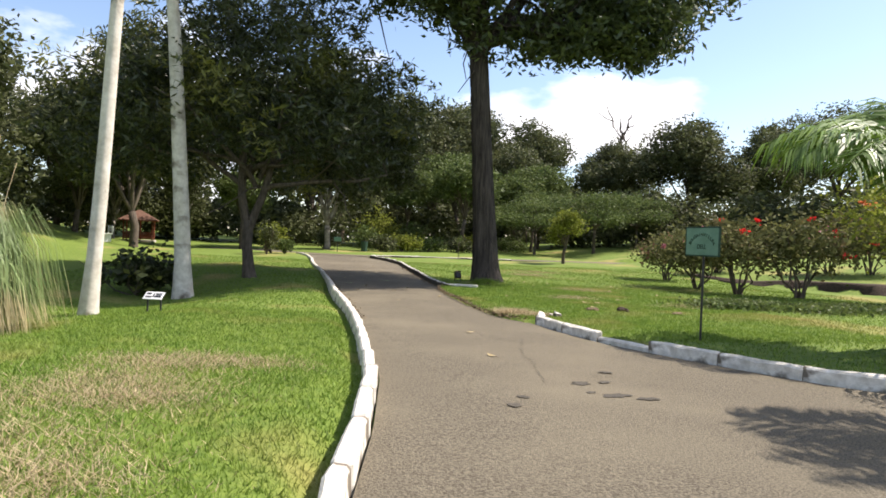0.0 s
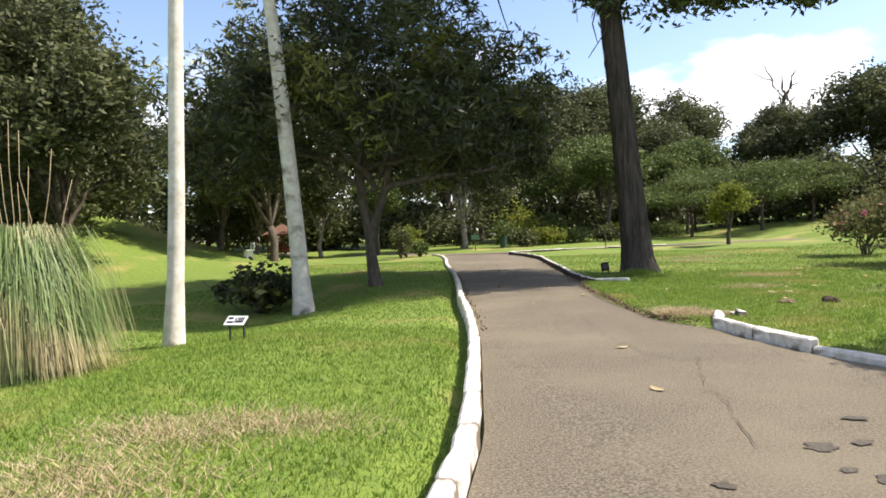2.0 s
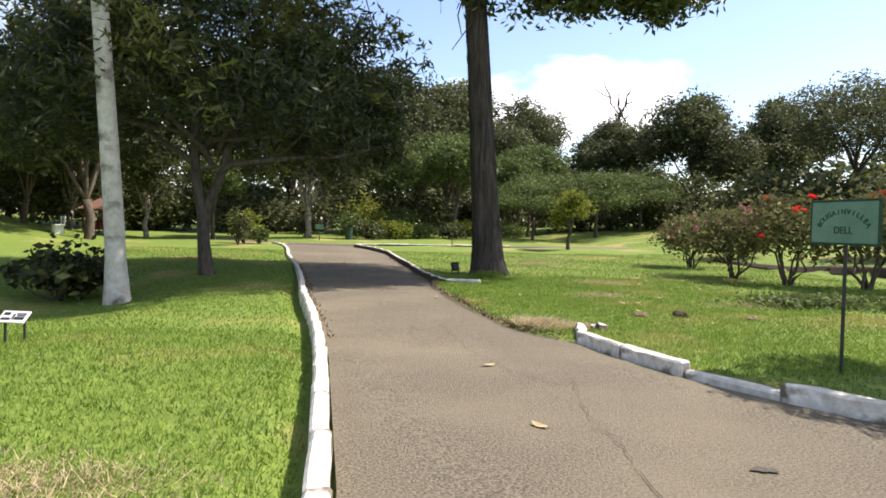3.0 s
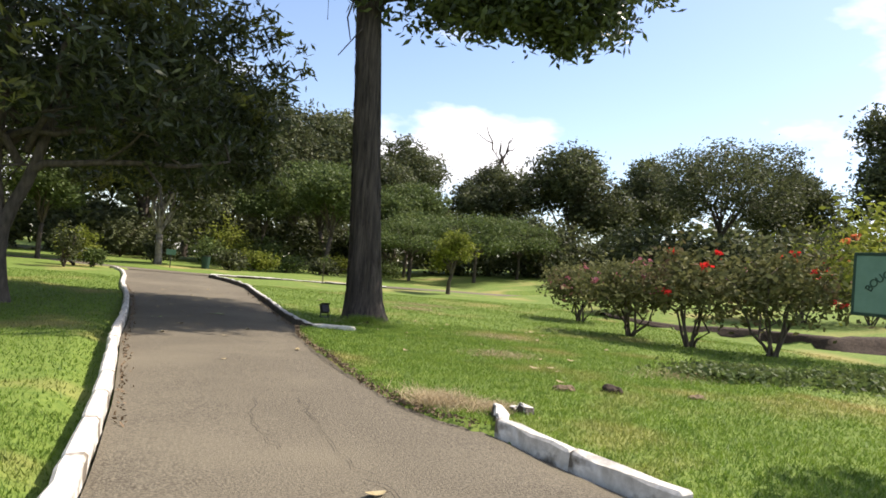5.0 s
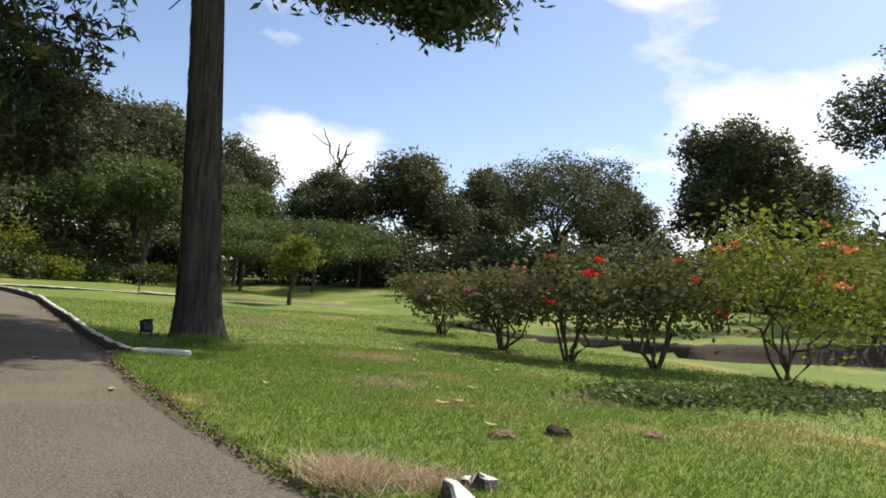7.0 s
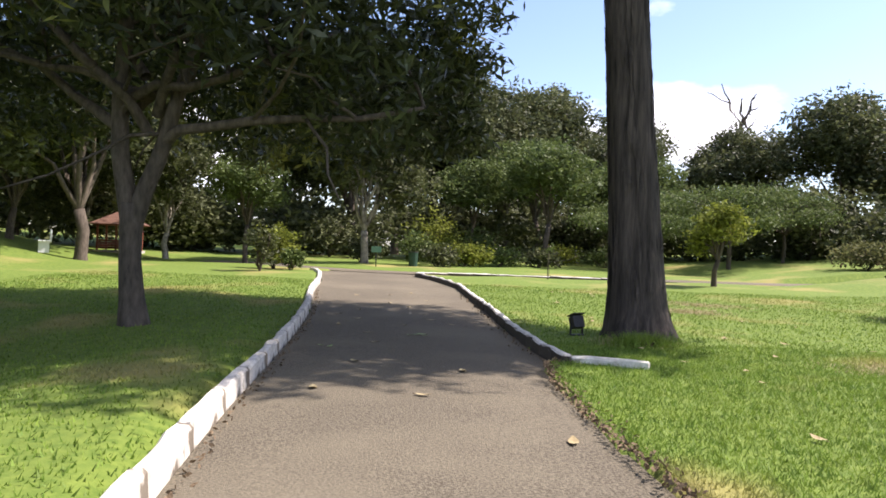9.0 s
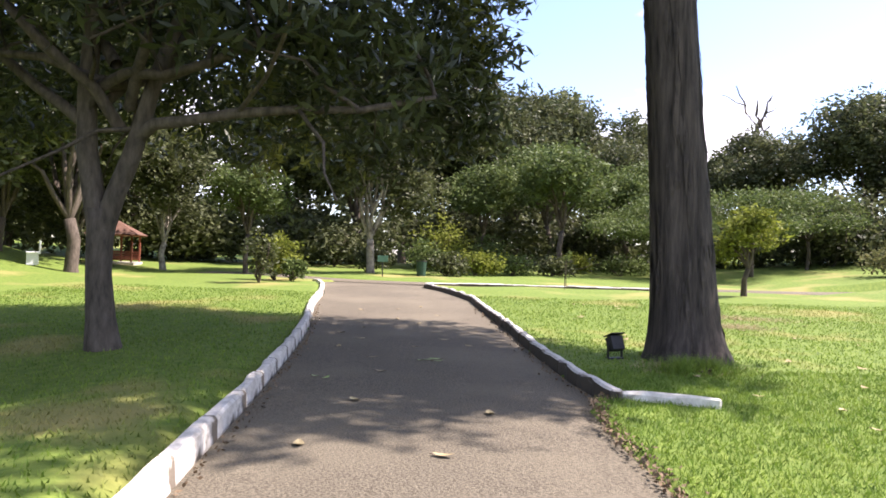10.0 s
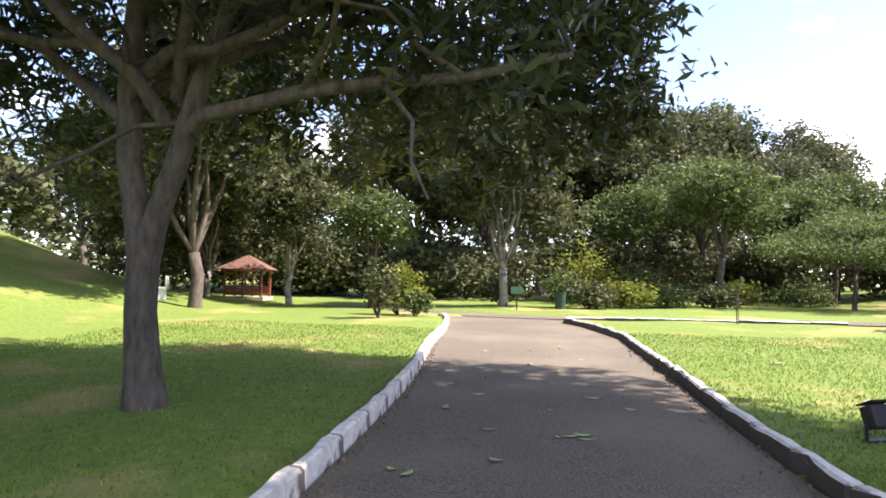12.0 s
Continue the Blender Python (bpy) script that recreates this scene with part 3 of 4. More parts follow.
def pale_trunk(x, y, lean_x, bulge, r, seed, z):
    ob = thing("pale_tree", (x, y, z), "slender tree with a tall pale blotched trunk", "tree", "pale trunks on the lawn")
    hs = [-0.3, 0, 0.3, 1, 2, 3.2, 4.6, 6, 7.6, 9.4, 11.5]
    pts = [(lean_x * h + bulge * math.sin(h * 0.28), 0.03 * math.sin(h), h, r * (1.35 if h <= 0 else 1.18 if h < 0.5 else 1.0 - 0.035 * h)) for h in hs]
    v, f = tube(pts, 18, 0.03, seed, 0.02)
    link_mesh("trunk", v, f, M_PALE, ob, smooth_shade=True)
    tx = pts[-1]
    br = [bend(tx[:3], (tx[0] + dx, dy, tx[2] + dz), 0.09, 0.02, 6, 0.1, 0.1, seed + k) for k, (dx, dy, dz) in enumerate([(1.6, 0.6, 2.2), (-1.4, 0.8, 2.5), (0.2, -1.5, 2.6), (0.1, 0.3, 3.4)])]
    each("limb", br, 6, M_PALE, ob)
    c = clumps([(tx[0], 0, tx[2] + 2.4, 2.4, 2.4, 1.5)], 240, 14, 0.3, seed, 0.4)
    quads_mesh("crown", leaves(c, 0.25, 0.09, 0.3, seed), 4, M_BIGLEAF, ob)


big_tree()
mango_tree()
pale_trunk(-3.86, 12.0, 0.05, 0.06, 0.125, 3, land_z(-3.86, 12.0) - 0.02)
pale_trunk(-4.25, 19.5, -0.075, 0.10, 0.23, 7, land_z(-4.25, 19.5) - 0.02)


def far_tree(kind, h, r, seed, leaf_mat, bark, n=420, per=16, leaf=0.34, trunk_h=0.35, flat=1.0, airy=0.5, wide=0.45):
    """One tree at the origin with a trunk, limbs and a lumpy crown; copied elsewhere."""
    rng = np.random.default_rng(seed)
    ob = thing(kind, (0, 0, 0), "leafy park tree with a dark uneven crown", "tree")
    th = h * trunk_h
    tr = 0.016 * h + 0.035
    trunk = [(0, 0, -0.4, tr * 1.5), (0, 0, 0.2, tr * 1.1), (rng.normal(0, 0.1), rng.normal(0, 0.1), th * 0.6, tr), (rng.normal(0, 0.15), rng.normal(0, 0.15), th, tr * 0.9)]
    v, f = tube(trunk, 10, 0.04, seed)
    link_mesh("trunk", v, f, bark, ob, smooth_shade=True)
    ell, limbs = [], []
    k = 9
    for i in range(k):
        a = i * 2.4 + rng.uniform(-0.4, 0.4)
        q = r * rng.uniform(0.35, 0.75) if i else 0
        zc = th + (h - th) * (rng.uniform(0.25, 0.8) if i else 0.78)
        er = r * rng.uniform(wide * 0.8, wide * 1.15)
        ez = min(er * 0.8 * flat, (h - zc) * 1.0 + 0.2)
        ell.append((math.cos(a) * q, math.sin(a) * q, zc, er, er, max(ez, 0.3)))
        limbs.append(bend(trunk[-1][:3], (math.cos(a) * q, math.sin(a) * q, zc), tr * 0.55, 0.02, 6, 0.05 * h, 0.1, seed * 20 + i))
    each("limb", limbs, 6, bark, ob)
    c = clumps(ell, int(n * 1.6), per, 0.055 * r + 0.06, seed + 1, airy)
    quads_mesh("crown", leaves(c, leaf, leaf * 0.42, 0.25, seed + 2), 4, leaf_mat, ob)
    return ob


def forest(base, places, label=""):
    """Puts the first tree at the first place and copies at the others: x, y, turn, scale."""
    for i, (x, y, turn, sc) in enumerate(places):
        if i == 0:
            first = base
            place_parent(base, x, y, turn, sc, land_z(x, y) - 0.02)
        else:
            ob = copy_thing(first, Matrix())
            place_parent(ob, x, y, turn, sc, land_z(x, y) - 0.02)
        if label:
            (base if i == 0 else ob)["label"] = label


# round dark trees behind the lawns
forest(far_tree("round_tree", 11.5, 5.0, 51, M_FARLEAF, M_BARK2, 900, 16, 0.36, 0.22), [(29.6, 58.3, 0, 1), (25, 66, 80, 0.92), (38, 60, 200, 1.0), (16.5, 70, 30, 0.95), (7.7, 71, 130, 1.35), (1.5, 64, 60, 1.1), (-9, 60, 10, 1.2), (-16, 52, 250, 0.9), (47, 52, 20, 0.9)], "round-crowned dark green park tree behind the lawn")
forest(far_tree("tall_dark_tree", 14, 5.0, 61, M_FARLEAF, M_BARK2, 1000, 16, 0.36, 0.16, 1.2, 0.45), [(-22.6, 32, 0, 1), (-15.2, 39.5, 100, 0.55), (-11.6, 38.0, 200, 0.85), (-16.0, 27.0, 20, 0.8), (-28, 40, 40, 0.8), (-19, 46, 150, 0.7), (-4, 57, 0, 1.05), (3.5, 64, 280, 1.05), (-33, 30, 60, 1.0), (-26, 22, 10, 1.05), (12, 78, 60, 1.2), (-2, 74, 190, 1.3), (-30, 55, 190, 0.8), (20, 82, 190, 1.1)], "tall dense dark tree at the wooded edge")
forest(far_tree("umbrella_tree", 11.8, 6.8, 71, M_FARLEAF, M_BARK2, 900, 14, 0.30, 0.34, 0.95, 0.6, 0.42), [(35.1, 46.6, 0, 0.88), (52, 40, 90, 0.95)], "wide umbrella-shaped tree with see-through limbs")
forest(far_tree("conical_tree", 12.4, 4.2, 81, M_FARLEAF, M_BARK2, 800, 16, 0.33, 0.12, 1.5, 0.35), [(39.4, 35.9, 0, 1), (45.2, 34.2, 70, 0.82)], "dense dark tree with a pointed crown")
forest(far_tree("airy_tree", 14.5, 3.9, 91, M_FARLEAF, M_BARK2, 520, 14, 0.30, 0.4, 1.2, 0.5), [(37.5, 23.6, 0, 1), (42, 20, 120, 1.05), (36, 17.5, 220, 0.9)], "tall airy tree with thin hanging foliage")
forest(far_tree("lawn_tree", 5.6, 2.3, 101, M_LIGHTLEAF, M_BARK2, 420, 14, 0.22, 0.36, 1.0, 0.4), [(7.9, 50.6, 0, 1.2), (8.2, 57.0, 60, 1.4), (13.0, 57.0, 120, 1.1), (4.0, 54.5, 200, 1.1), (16.0, 60, 20, 1.3), (-7.0, 43.5, 30, 0.85)], "mid-sized leafy tree standing in the lawn")
forest(far_tree("flat_topped_tree", 4.6, 3.8, 111, M_LIGHTLEAF, M_BARK2, 420, 14, 0.2, 0.38, 0.35, 0.5, 0.42), [(17.3, 48.5, 0, 1), (14.2, 55, 60, 1.1), (21.5, 51, 130, 0.9), (13, 49, 130, 0.9)], "low flat-topped feathery tree")
forest(far_tree("young_tree", 2.5, 0.95, 121, M_BUSHLEAF, M_BARK2, 150, 12, 0.16, 0.32), [(11.3, 35.8, 0, 1.15)], "young round tree with yellow-green leaves in the lawn")
# pale forked trees and thin trunks at the wooded edge
forest(far_tree("forked_pale_tree", 9.5, 3.0, 131, M_FARLEAF, M_PALE2, 700, 14, 0.3, 0.18, 1.2, 0.3, 0.6), [(-1.85, 46.3, 20, 0.95), (-10.6, 43.5, 100, 0.7), (-15.0, 44.5, 200, 0.7)], "pale-barked forked tree at the wooded edge")


def dead_tree():
    ob = thing("bare_tree", (26.4, 68.7, land_z(26.4, 68.7)), "bare leafless tree rising above the canopy", "tree")
    br = [bend((0, 0, 0), (0.3, 0, 11), 0.28, 0.16, 6, 0, 0.05, 1)]
    rng = np.random.default_rng(5)
    for i in range(9):
        a = rng.uniform(0, 6.28)
        s0 = np.array((0.3, 0, rng.uniform(8.5, 11)))
        e0 = s0 + (math.cos(a) * 1.6, math.sin(a) * 1.6, rng.uniform(1.5, 3.6))
        br.append(bend(s0, e0, 0.10, 0.04, 5, 0.2, 0.2, i))
        br.append(bend((s0 + e0) / 2, e0 + rng.normal(0, 0.7, 3), 0.06, 0.03, 5, 0.1, 0.2, i + 30))
    each("trunk", br[:1], 8, M_BARK2, ob)
    each("branch", br[1:], 6, M_BARK2, ob)


dead_tree()


# ---- shrubs and flowers ----
def bush(kind, h, r, seed, leaf_mat, flower, n_flower, label, n=190):
    rng = np.random.default_rng(seed)
    ob = thing(kind, (0, 0, 0), label, "shrub", "bougainvillea in the dell")
    stems = []
    for i in range(8):
        a = i * 0.8 + rng.uniform(-0.3, 0.3)
        q = r * rng.uniform(0.35, 0.85)
        stems.append(bend((rng.normal(0, 0.06), rng.normal(0, 0.06), -0.1), (math.cos(a) * q, math.sin(a) * q, h * rng.uniform(0.5, 0.8)), 0.036, 0.010, 7, 0.15, 0.2, seed + i))
    each("stem", stems, 7, M_BARK2, ob)
    ell = [(math.cos(i * 1.05) * r * 0.55, math.sin(i * 1.05) * r * 0.55, h * rng.uniform(0.42, 0.76), r * 0.48, r * 0.48, h * 0.24) for i in range(6)] + [(0, 0, h * 0.76, r * 0.55, r * 0.55, h * 0.25)]
    c = clumps(ell, n, 12, 0.13 * r + 0.05, seed, 0.45)
    quads_mesh("foliage", leaves(c, 0.15, 0.075, 0.1, seed), 4, leaf_mat, ob)
    if n_flower:
        c = clumps(ell, n_flower, 16, 0.055, seed + 5, 0.95)
        c = c[c[:, 2] > h * 0.5]
        quads_mesh("blossom", leaves(c, 0.10, 0.085, 0.0, seed + 6), 4, flower, ob)["kind"] = "stuff"
    return ob


forest(bush("bougainvillea", 1.75, 1.2, 201, M_BUSHDARK, M_MAGENTA, 16, "grey-green bougainvillea shrub with magenta bracts on the lawn"), [(13.0, 26.8, 0, 1.05), (12.1, 22.5, 60, 1.2), (19.7, 26.1, 200, 1.1), (16.8, 29.8, 10, 1.1)])
forest(bush("bougainvillea", 2.1, 1.25, 211, M_BUSHDARK, M_RED, 5, "dull green shrub with a few red flowers"), [(12.45, 20.4, 0, 1.2), (13.5, 18.8, 100, 1.2), (20.6, 24.9, 30, 1.1)])
forest(bush("bougainvillea", 3.5, 2.15, 221, M_BUSHLEAF, M_ORANGE, 15, "large yellow-green bougainvillea with orange bracts", 330), [(15.95, 17.3, 0, 1.08), (22.5, 23.9, 90, 0.8), (23.9, 19.3, 200, 0.85), (25.8, 22.6, 300, 0.95), (28.0, 20.5, 30, 1.0)])


def leafy_mass(name, x, y, r, h, seed, mat, label, category="shrub", n=160, leaf=0.16):
    ob = thing(name, (x, y, land_z(x, y)), label, category)
    rng = np.random.default_rng(seed)
    stems = [bend((0, 0, -0.05), (rng.normal(0, r * 0.5), rng.normal(0, r * 0.5), h * 0.7), 0.03, 0.01, 5, 0, 0.2, seed + i) for i in range(7)]
    each("stem", stems, 5, M_BARK2, ob)
    c = clumps([(0, 0, h * 0.55, r, r, h * 0.45), (r * 0.4, 0.2, h * 0.4, r * 0.8, r * 0.8, h * 0.36)], n, 12, 0.12 * r + 0.03, seed, 0.3, 0.05)
    quads_mesh("foliage", leaves(c, leaf, leaf * 0.5, 0.1, seed), 4, mat, ob)


leafy_mass("dark_shrub", -5.6, 20.0, 1.0, 1.3, 301, M_MANGO, "dark glossy shrub in the shaded hollow", n=120, leaf=0.24)
leafy_mass("small_shrub", -3.6, 37.2, 0.4, 0.8, 302, M_LIGHTLEAF, "small bright green shrub near the fork", n=70)
leafy_mass("yellow_shrub", -4.4, 38.2, 0.85, 1.7, 303, M_BUSHLEAF, "yellow-green shrub beside the fork", n=140)
leafy_mass("dark_sapling", -4.3, 35.6, 0.5, 1.8, 304, M_FARLEAF, "thin dark sapling on the lawn edge", n=60)
for i, (x, y, r, h) in enumerate([(0.6, 41.0, 0.9, 1.6), (1.8, 40.0, 0.8, 1.0), (3.2, 41.5, 1.1, 1.1), (5.0, 42.5, 1.0, 0.9), (7.2, 43.5, 1.1, 0.9), (9.0, 47, 1.2, 1.0), (4.0, 46, 1.2, 1.8), (-2.2, 41.5, 0.9, 1.3), (1.5, 45, 1.3, 2.6), (11.5, 46.0, 1.3, 1.0), (-4.5, 46, 1.4, 2.2)]):
    leafy_mass("border_shrub", x, y + 6, r * 1.15, h * 1.15, 320 + i, (M_LIGHTLEAF, M_FARLEAF, M_BUSHLEAF)[i % 3], "leafy shrub in the planted border", n=110, leaf=0.2)
for i, (x, y) in enumerate([(21.5, 43.5), (23.5, 42.6), (25.5, 41.8), (27.5, 41.0)]):
    leafy_mass("pink_hedge", x, y, 1.5, 1.4, 350 + i, M_BUSHDARK, "grey-pink flowering hedge plant along the far lawn", n=150, leaf=0.2)
for i, (x, y, r, h) in enumerate([(24, 53, 4, 4.5), (30, 48, 4, 4), (34, 40, 3.5, 3.5), (36, 33, 3.5, 3.5), (38, 29, 3.5, 3.2), (18, 60, 4, 5), (10, 62, 4, 5), (2, 60, 3, 4), (-7, 56, 3.5, 4), (-14, 53, 3, 4), (-25, 41, 3, 4), (-26, 34, 3.5, 4), (-27, 28, 3.5, 4), (34, 26, 3, 3), (35, 20.5, 3, 3), (42, 45, 4, 5), (26, 60, 4, 5), (-19, 24, 3, 4), (-20, 29, 3, 4), (-21, 19, 3.5, 4), (-20, 34, 3, 4), (-22, 14, 3.5, 4.5), (-13, 54, 3, 4), (-18, 50, 3, 4)]):
    leafy_mass("thicket", x, y, r, h, 400 + i, M_FARLEAF, "dense dark green thicket under the far trees", "thicket", n=330, leaf=0.36)


def palm():
    ob = thing("feather_palm", (8.75, 8.8, land_z(8.75, 8.8)), "feather palm with bright arching fronds beside the kerb", "palm", "palms by the kerb")
    v, f = tube([(0, 0, -0.2, 0.34), (0, 0, 0.3, 0.3), (0.03, 0, 1.0, 0.24), (0.03, 0, 1.9, 0.2)], 16, 0.1, 4)
    link_mesh("trunk", v, f, M_BARK, ob)
    rng = np.random.default_rng(77)
    for k in range(26):
        a = k * 2.4 + rng.uniform(-0.2, 0.2)
        up = 0.25 + 1.5 * ((k * 0.618) % 1)
        ln = rng.uniform(2.3, 3.1)
        pts = []
        for i in range(9):
            u = i / 8
            pts.append(np.array((math.cos(a) * ln * u * (1.0 - 0.25 * up), math.sin(a) * ln * u * (1.0 - 0.25 * up), 1.7 + up * 2.3 * u - (1.0 + 0.5 * up) * u * u * 1.2)))
        v, f = tube([(*p, 0.028 * (1 - 0.8 * i / 8)) for i, p in enumerate(pts)], 5, 0, k)
        frond = link_mesh("frond", v, f, M_PALM, ob)
        q = []
        side = np.array((-math.sin(a), math.cos(a), 0))
        for i in range(60):
            u = 0.1 + 0.9 * i / 60
            j = min(int(u * 8), 7)
            p = pts[j] + (pts[j + 1] - pts[j]) * (u * 8 - j)
            d = (pts[j + 1] - pts[j]) / np.linalg.norm(pts[j + 1] - pts[j])
            for sg in (-1, 1):
                w = side * sg * 0.8 + d * 0.6 + np.array((0, 0, rng.uniform(-0.6, 0.05)))
                w = w / np.linalg.norm(w) * 0.75 * (1 - 0.75 * abs(u - 0.4))
                h = d * 0.02
                q += [p - h, p + w * 0.5 - h + (0, 0, 0.02), p + w + (0, 0, -0.12), p + w * 0.5 + h + (0, 0, 0.02)]
        quads_mesh("leaf_fan", np.array(q), 4, M_PALM, frond)["kind"] = "stuff"
    ob.matrix_basis = ob.matrix_basis @ Matrix.Diagonal((1.05, 1.05, 1.25, 1))
    other = copy_thing(ob, Matrix())
    other.matrix_basis = pose(9.3, 4.9, land_z(9.3, 4.9), 0, 0, 140) @ Matrix.Diagonal((1.2, 1.2, 1.4, 1))


def fountain_grass():
    ob = thing("pampas_grass", (-4.75, 10.1, land_z(-4.75, 10.1)), "large arching clump of ornamental grass on the lawn", "grass clump")
    rng = np.random.default_rng(12)
    q = []
    for i in range(5200):
        a, u = rng.uniform(0, 6.283), rng.uniform(0.2, 1)
        b = np.array((rng.normal(0, 0.16), rng.normal(0, 0.16), -0.05))
        out = np.array((math.cos(a), math.sin(a), 0))
        hgt, rad = rng.uniform(0.7, 2.0), u * rng.uniform(0.9, 1.55)
        side = np.cross(out, (0, 0, 1)) * rng.uniform(0.004, 0.011)
        path = [b, b + out * rad * 0.25 + (0, 0, hgt * 0.65), b + out * rad * 0.6 + (0, 0, hgt), b + out * rad * 0.9 + (0, 0, hgt * 0.72), b + out * rad * 1.08 + (0, 0, hgt * rng.uniform(0.0, 0.35))]
        for j in range(4):
            w0, w1 = side * (1 - 0.1 * j), side * (0.9 - 0.2 * j)
            q += [path[j] - w0, path[j] + w0, path[j + 1] + w1, path[j + 1] - w1]
    quads_mesh("blades", np.array(q), 4, M_TALLGRASS, ob)
    stalks = []
    for i in range(13):
        a, rad = rng.uniform(0, 6.283), rng.uniform(0.1, 0.8)
        stalks.append(bend((math.cos(a) * 0.15, math.sin(a) * 0.15, 0.3), (math.cos(a) * rad, math.sin(a) * rad, rng.uniform(2.4, 3.4)), 0.011, 0.004, 6, 0, 0.05, i))
    each("stalk", stalks, 5, M_DRY, ob)
    ob.matrix_basis = ob.matrix_basis @ Matrix.Diagonal((0.82, 0.82, 0.95, 1))


palm()
fountain_grass()


# ---- garden furniture ----
def text_part(name, body, size, mat, parent, m):
    cu = bpy.data.curves.new(name, "FONT")
    cu.body, cu.size, cu.align_x, cu.align_y, cu.extrude = body, size, "CENTER", "CENTER", 0.002
    tmp = bpy.data.objects.new(name + "_tmp", cu)
    scene.collection.objects.link(tmp)
    bpy.context.view_layer.update()
    me = bpy.data.meshes.new_from_object(tmp.evaluated_get(bpy.context.evaluated_depsgraph_get()))
    bpy.data.objects.remove(tmp)
    me.materials.clear()
    me.materials.append(mat)
    ob = new(name, me)
    ob.parent = parent
    ob.matrix_basis = m
    return ob


def garden_sign():
    ob = thing("garden_sign", (5.7, 9.6, land_z(5.7, 9.6), 0, 0, -82), "faded green name board on a thin iron post", "sign")
    bm = bmesh.new()
    bmesh.ops.create_cone(bm, segments=10, radius1=0.017, radius2=0.017, depth=1.75, cap_ends=True, matrix=Matrix.Translation((0, 0.0, 0.8)))
    part("post", bm, M_IRON, ob)
    part("board", box_bm(0, -0.03, 1.48, 0.78, 0.022, 0.40, 0.006), M_SIGN, ob)
    part("top_rail", box_bm(0, -0.03, 1.69, 0.80, 0.03, 0.022, 0.004), M_SIGNDARK, ob)
    part("bottom_rail", box_bm(0, -0.03, 1.27, 0.80, 0.03, 0.022, 0.004), M_SIGNDARK, ob)
    for sx in (-0.395, 0.395):
        part("side_rail", box_bm(sx, -0.03, 1.48, 0.02, 0.03, 0.42, 0.004), M_SIGNDARK, ob)
    word = "BOUGAINVILLEA"
    for i, ch in enumerate(word):
        a = math.radians(155 - i * 130 / (len(word) - 1))
        text_part("letter", ch, 0.075, M_SIGNDARK, ob, Matrix.Translation((math.cos(a) * 0.31, -0.045, 1.36 + math.sin(a) * 0.22)) @ pose(0, 0, 0, 90, 0, 0) @ pose(0, 0, 0, 0, 0, math.degrees(a) - 90))
    text_part("lettering", "DELL", 0.10, M_SIGNDARK, ob, Matrix.Translation((0, -0.045, 1.40)) @ pose(0, 0, 0, 90, 0, 0))


def plaque():
    x, y = -2.6, 11.3
    ob = thing("information_plaque", (x, y, land_z(x, y), 0, 0, -14), "small white information plaque on short legs in the grass", "sign")
    tilt = Matrix.Rotation(radians(40), 4, "X")
    part("panel", box_bm(0, 0, 0.36, 0.42, 0.22, 0.02, 0.004, turn=tilt), M_WHITE, ob)
    for i, (px, pz, w, h) in enumerate([(-0.12, 0.05, 0.10, 0.05), (-0.10, -0.045, 0.14, 0.04), (0.10, 0.055, 0.15, 0.02), (0.11, 0.02, 0.13, 0.02), (0.10, -0.03, 0.15, 0.05), (0.0, 0.0, 0.03, 0.1)]):
        m = Matrix.Translation((0, 0, 0.36)) @ tilt @ Matrix.Translation((px, pz, 0.013))
        p = part("print_bar", box_bm(0, 0, 0, w, h, 0.004, 0), M_INK, ob)
        p.matrix_basis = m
    for sx in (-0.15, 0.15):
        part("leg", box_bm(sx, 0.02, 0.15, 0.03, 0.03, 0.42, 0.004), M_IRON, ob)
    ob.matrix_basis = ob.matrix_basis @ Matrix.Diagonal((0.75, 0.75, 0.75, 1))


def flood_lamp():
    x, y = 3.85, 22.9
    ob = thing("flood_lamp", (x, y, land_z(x, y), 0, 0, 25), "small dark ground floodlight beside the tree", "lamp")
    part("housing", box_bm(0, 0, 0.24, 0.25, 0.16, 0.22, 0.012, turn=Matrix.Rotation(radians(-22), 4, "X")), M_IRON, ob)
    part("hood", box_bm(0, 0.03, 0.375, 0.29, 0.22, 0.015, 0.004, turn=Matrix.Rotation(radians(-22), 4, "X")), M_IRON, ob)
    part("glass", box_bm(0, 0.085, 0.235, 0.20, 0.01, 0.16, 0.003, turn=Matrix.Rotation(radians(-22), 4, "X")), M_GLASS, ob)
    for sx in (-0.14, 0.14):
        part("bracket", box_bm(sx, 0, 0.12, 0.012, 0.05, 0.26, 0.003), M_IRON, ob)
    part("foot", box_bm(0, 0, 0.01, 0.30, 0.10, 0.03, 0.004), M_IRON, ob)
    ob.matrix_basis = ob.matrix_basis @ Matrix.Diagonal((0.8, 0.8, 0.85, 1))


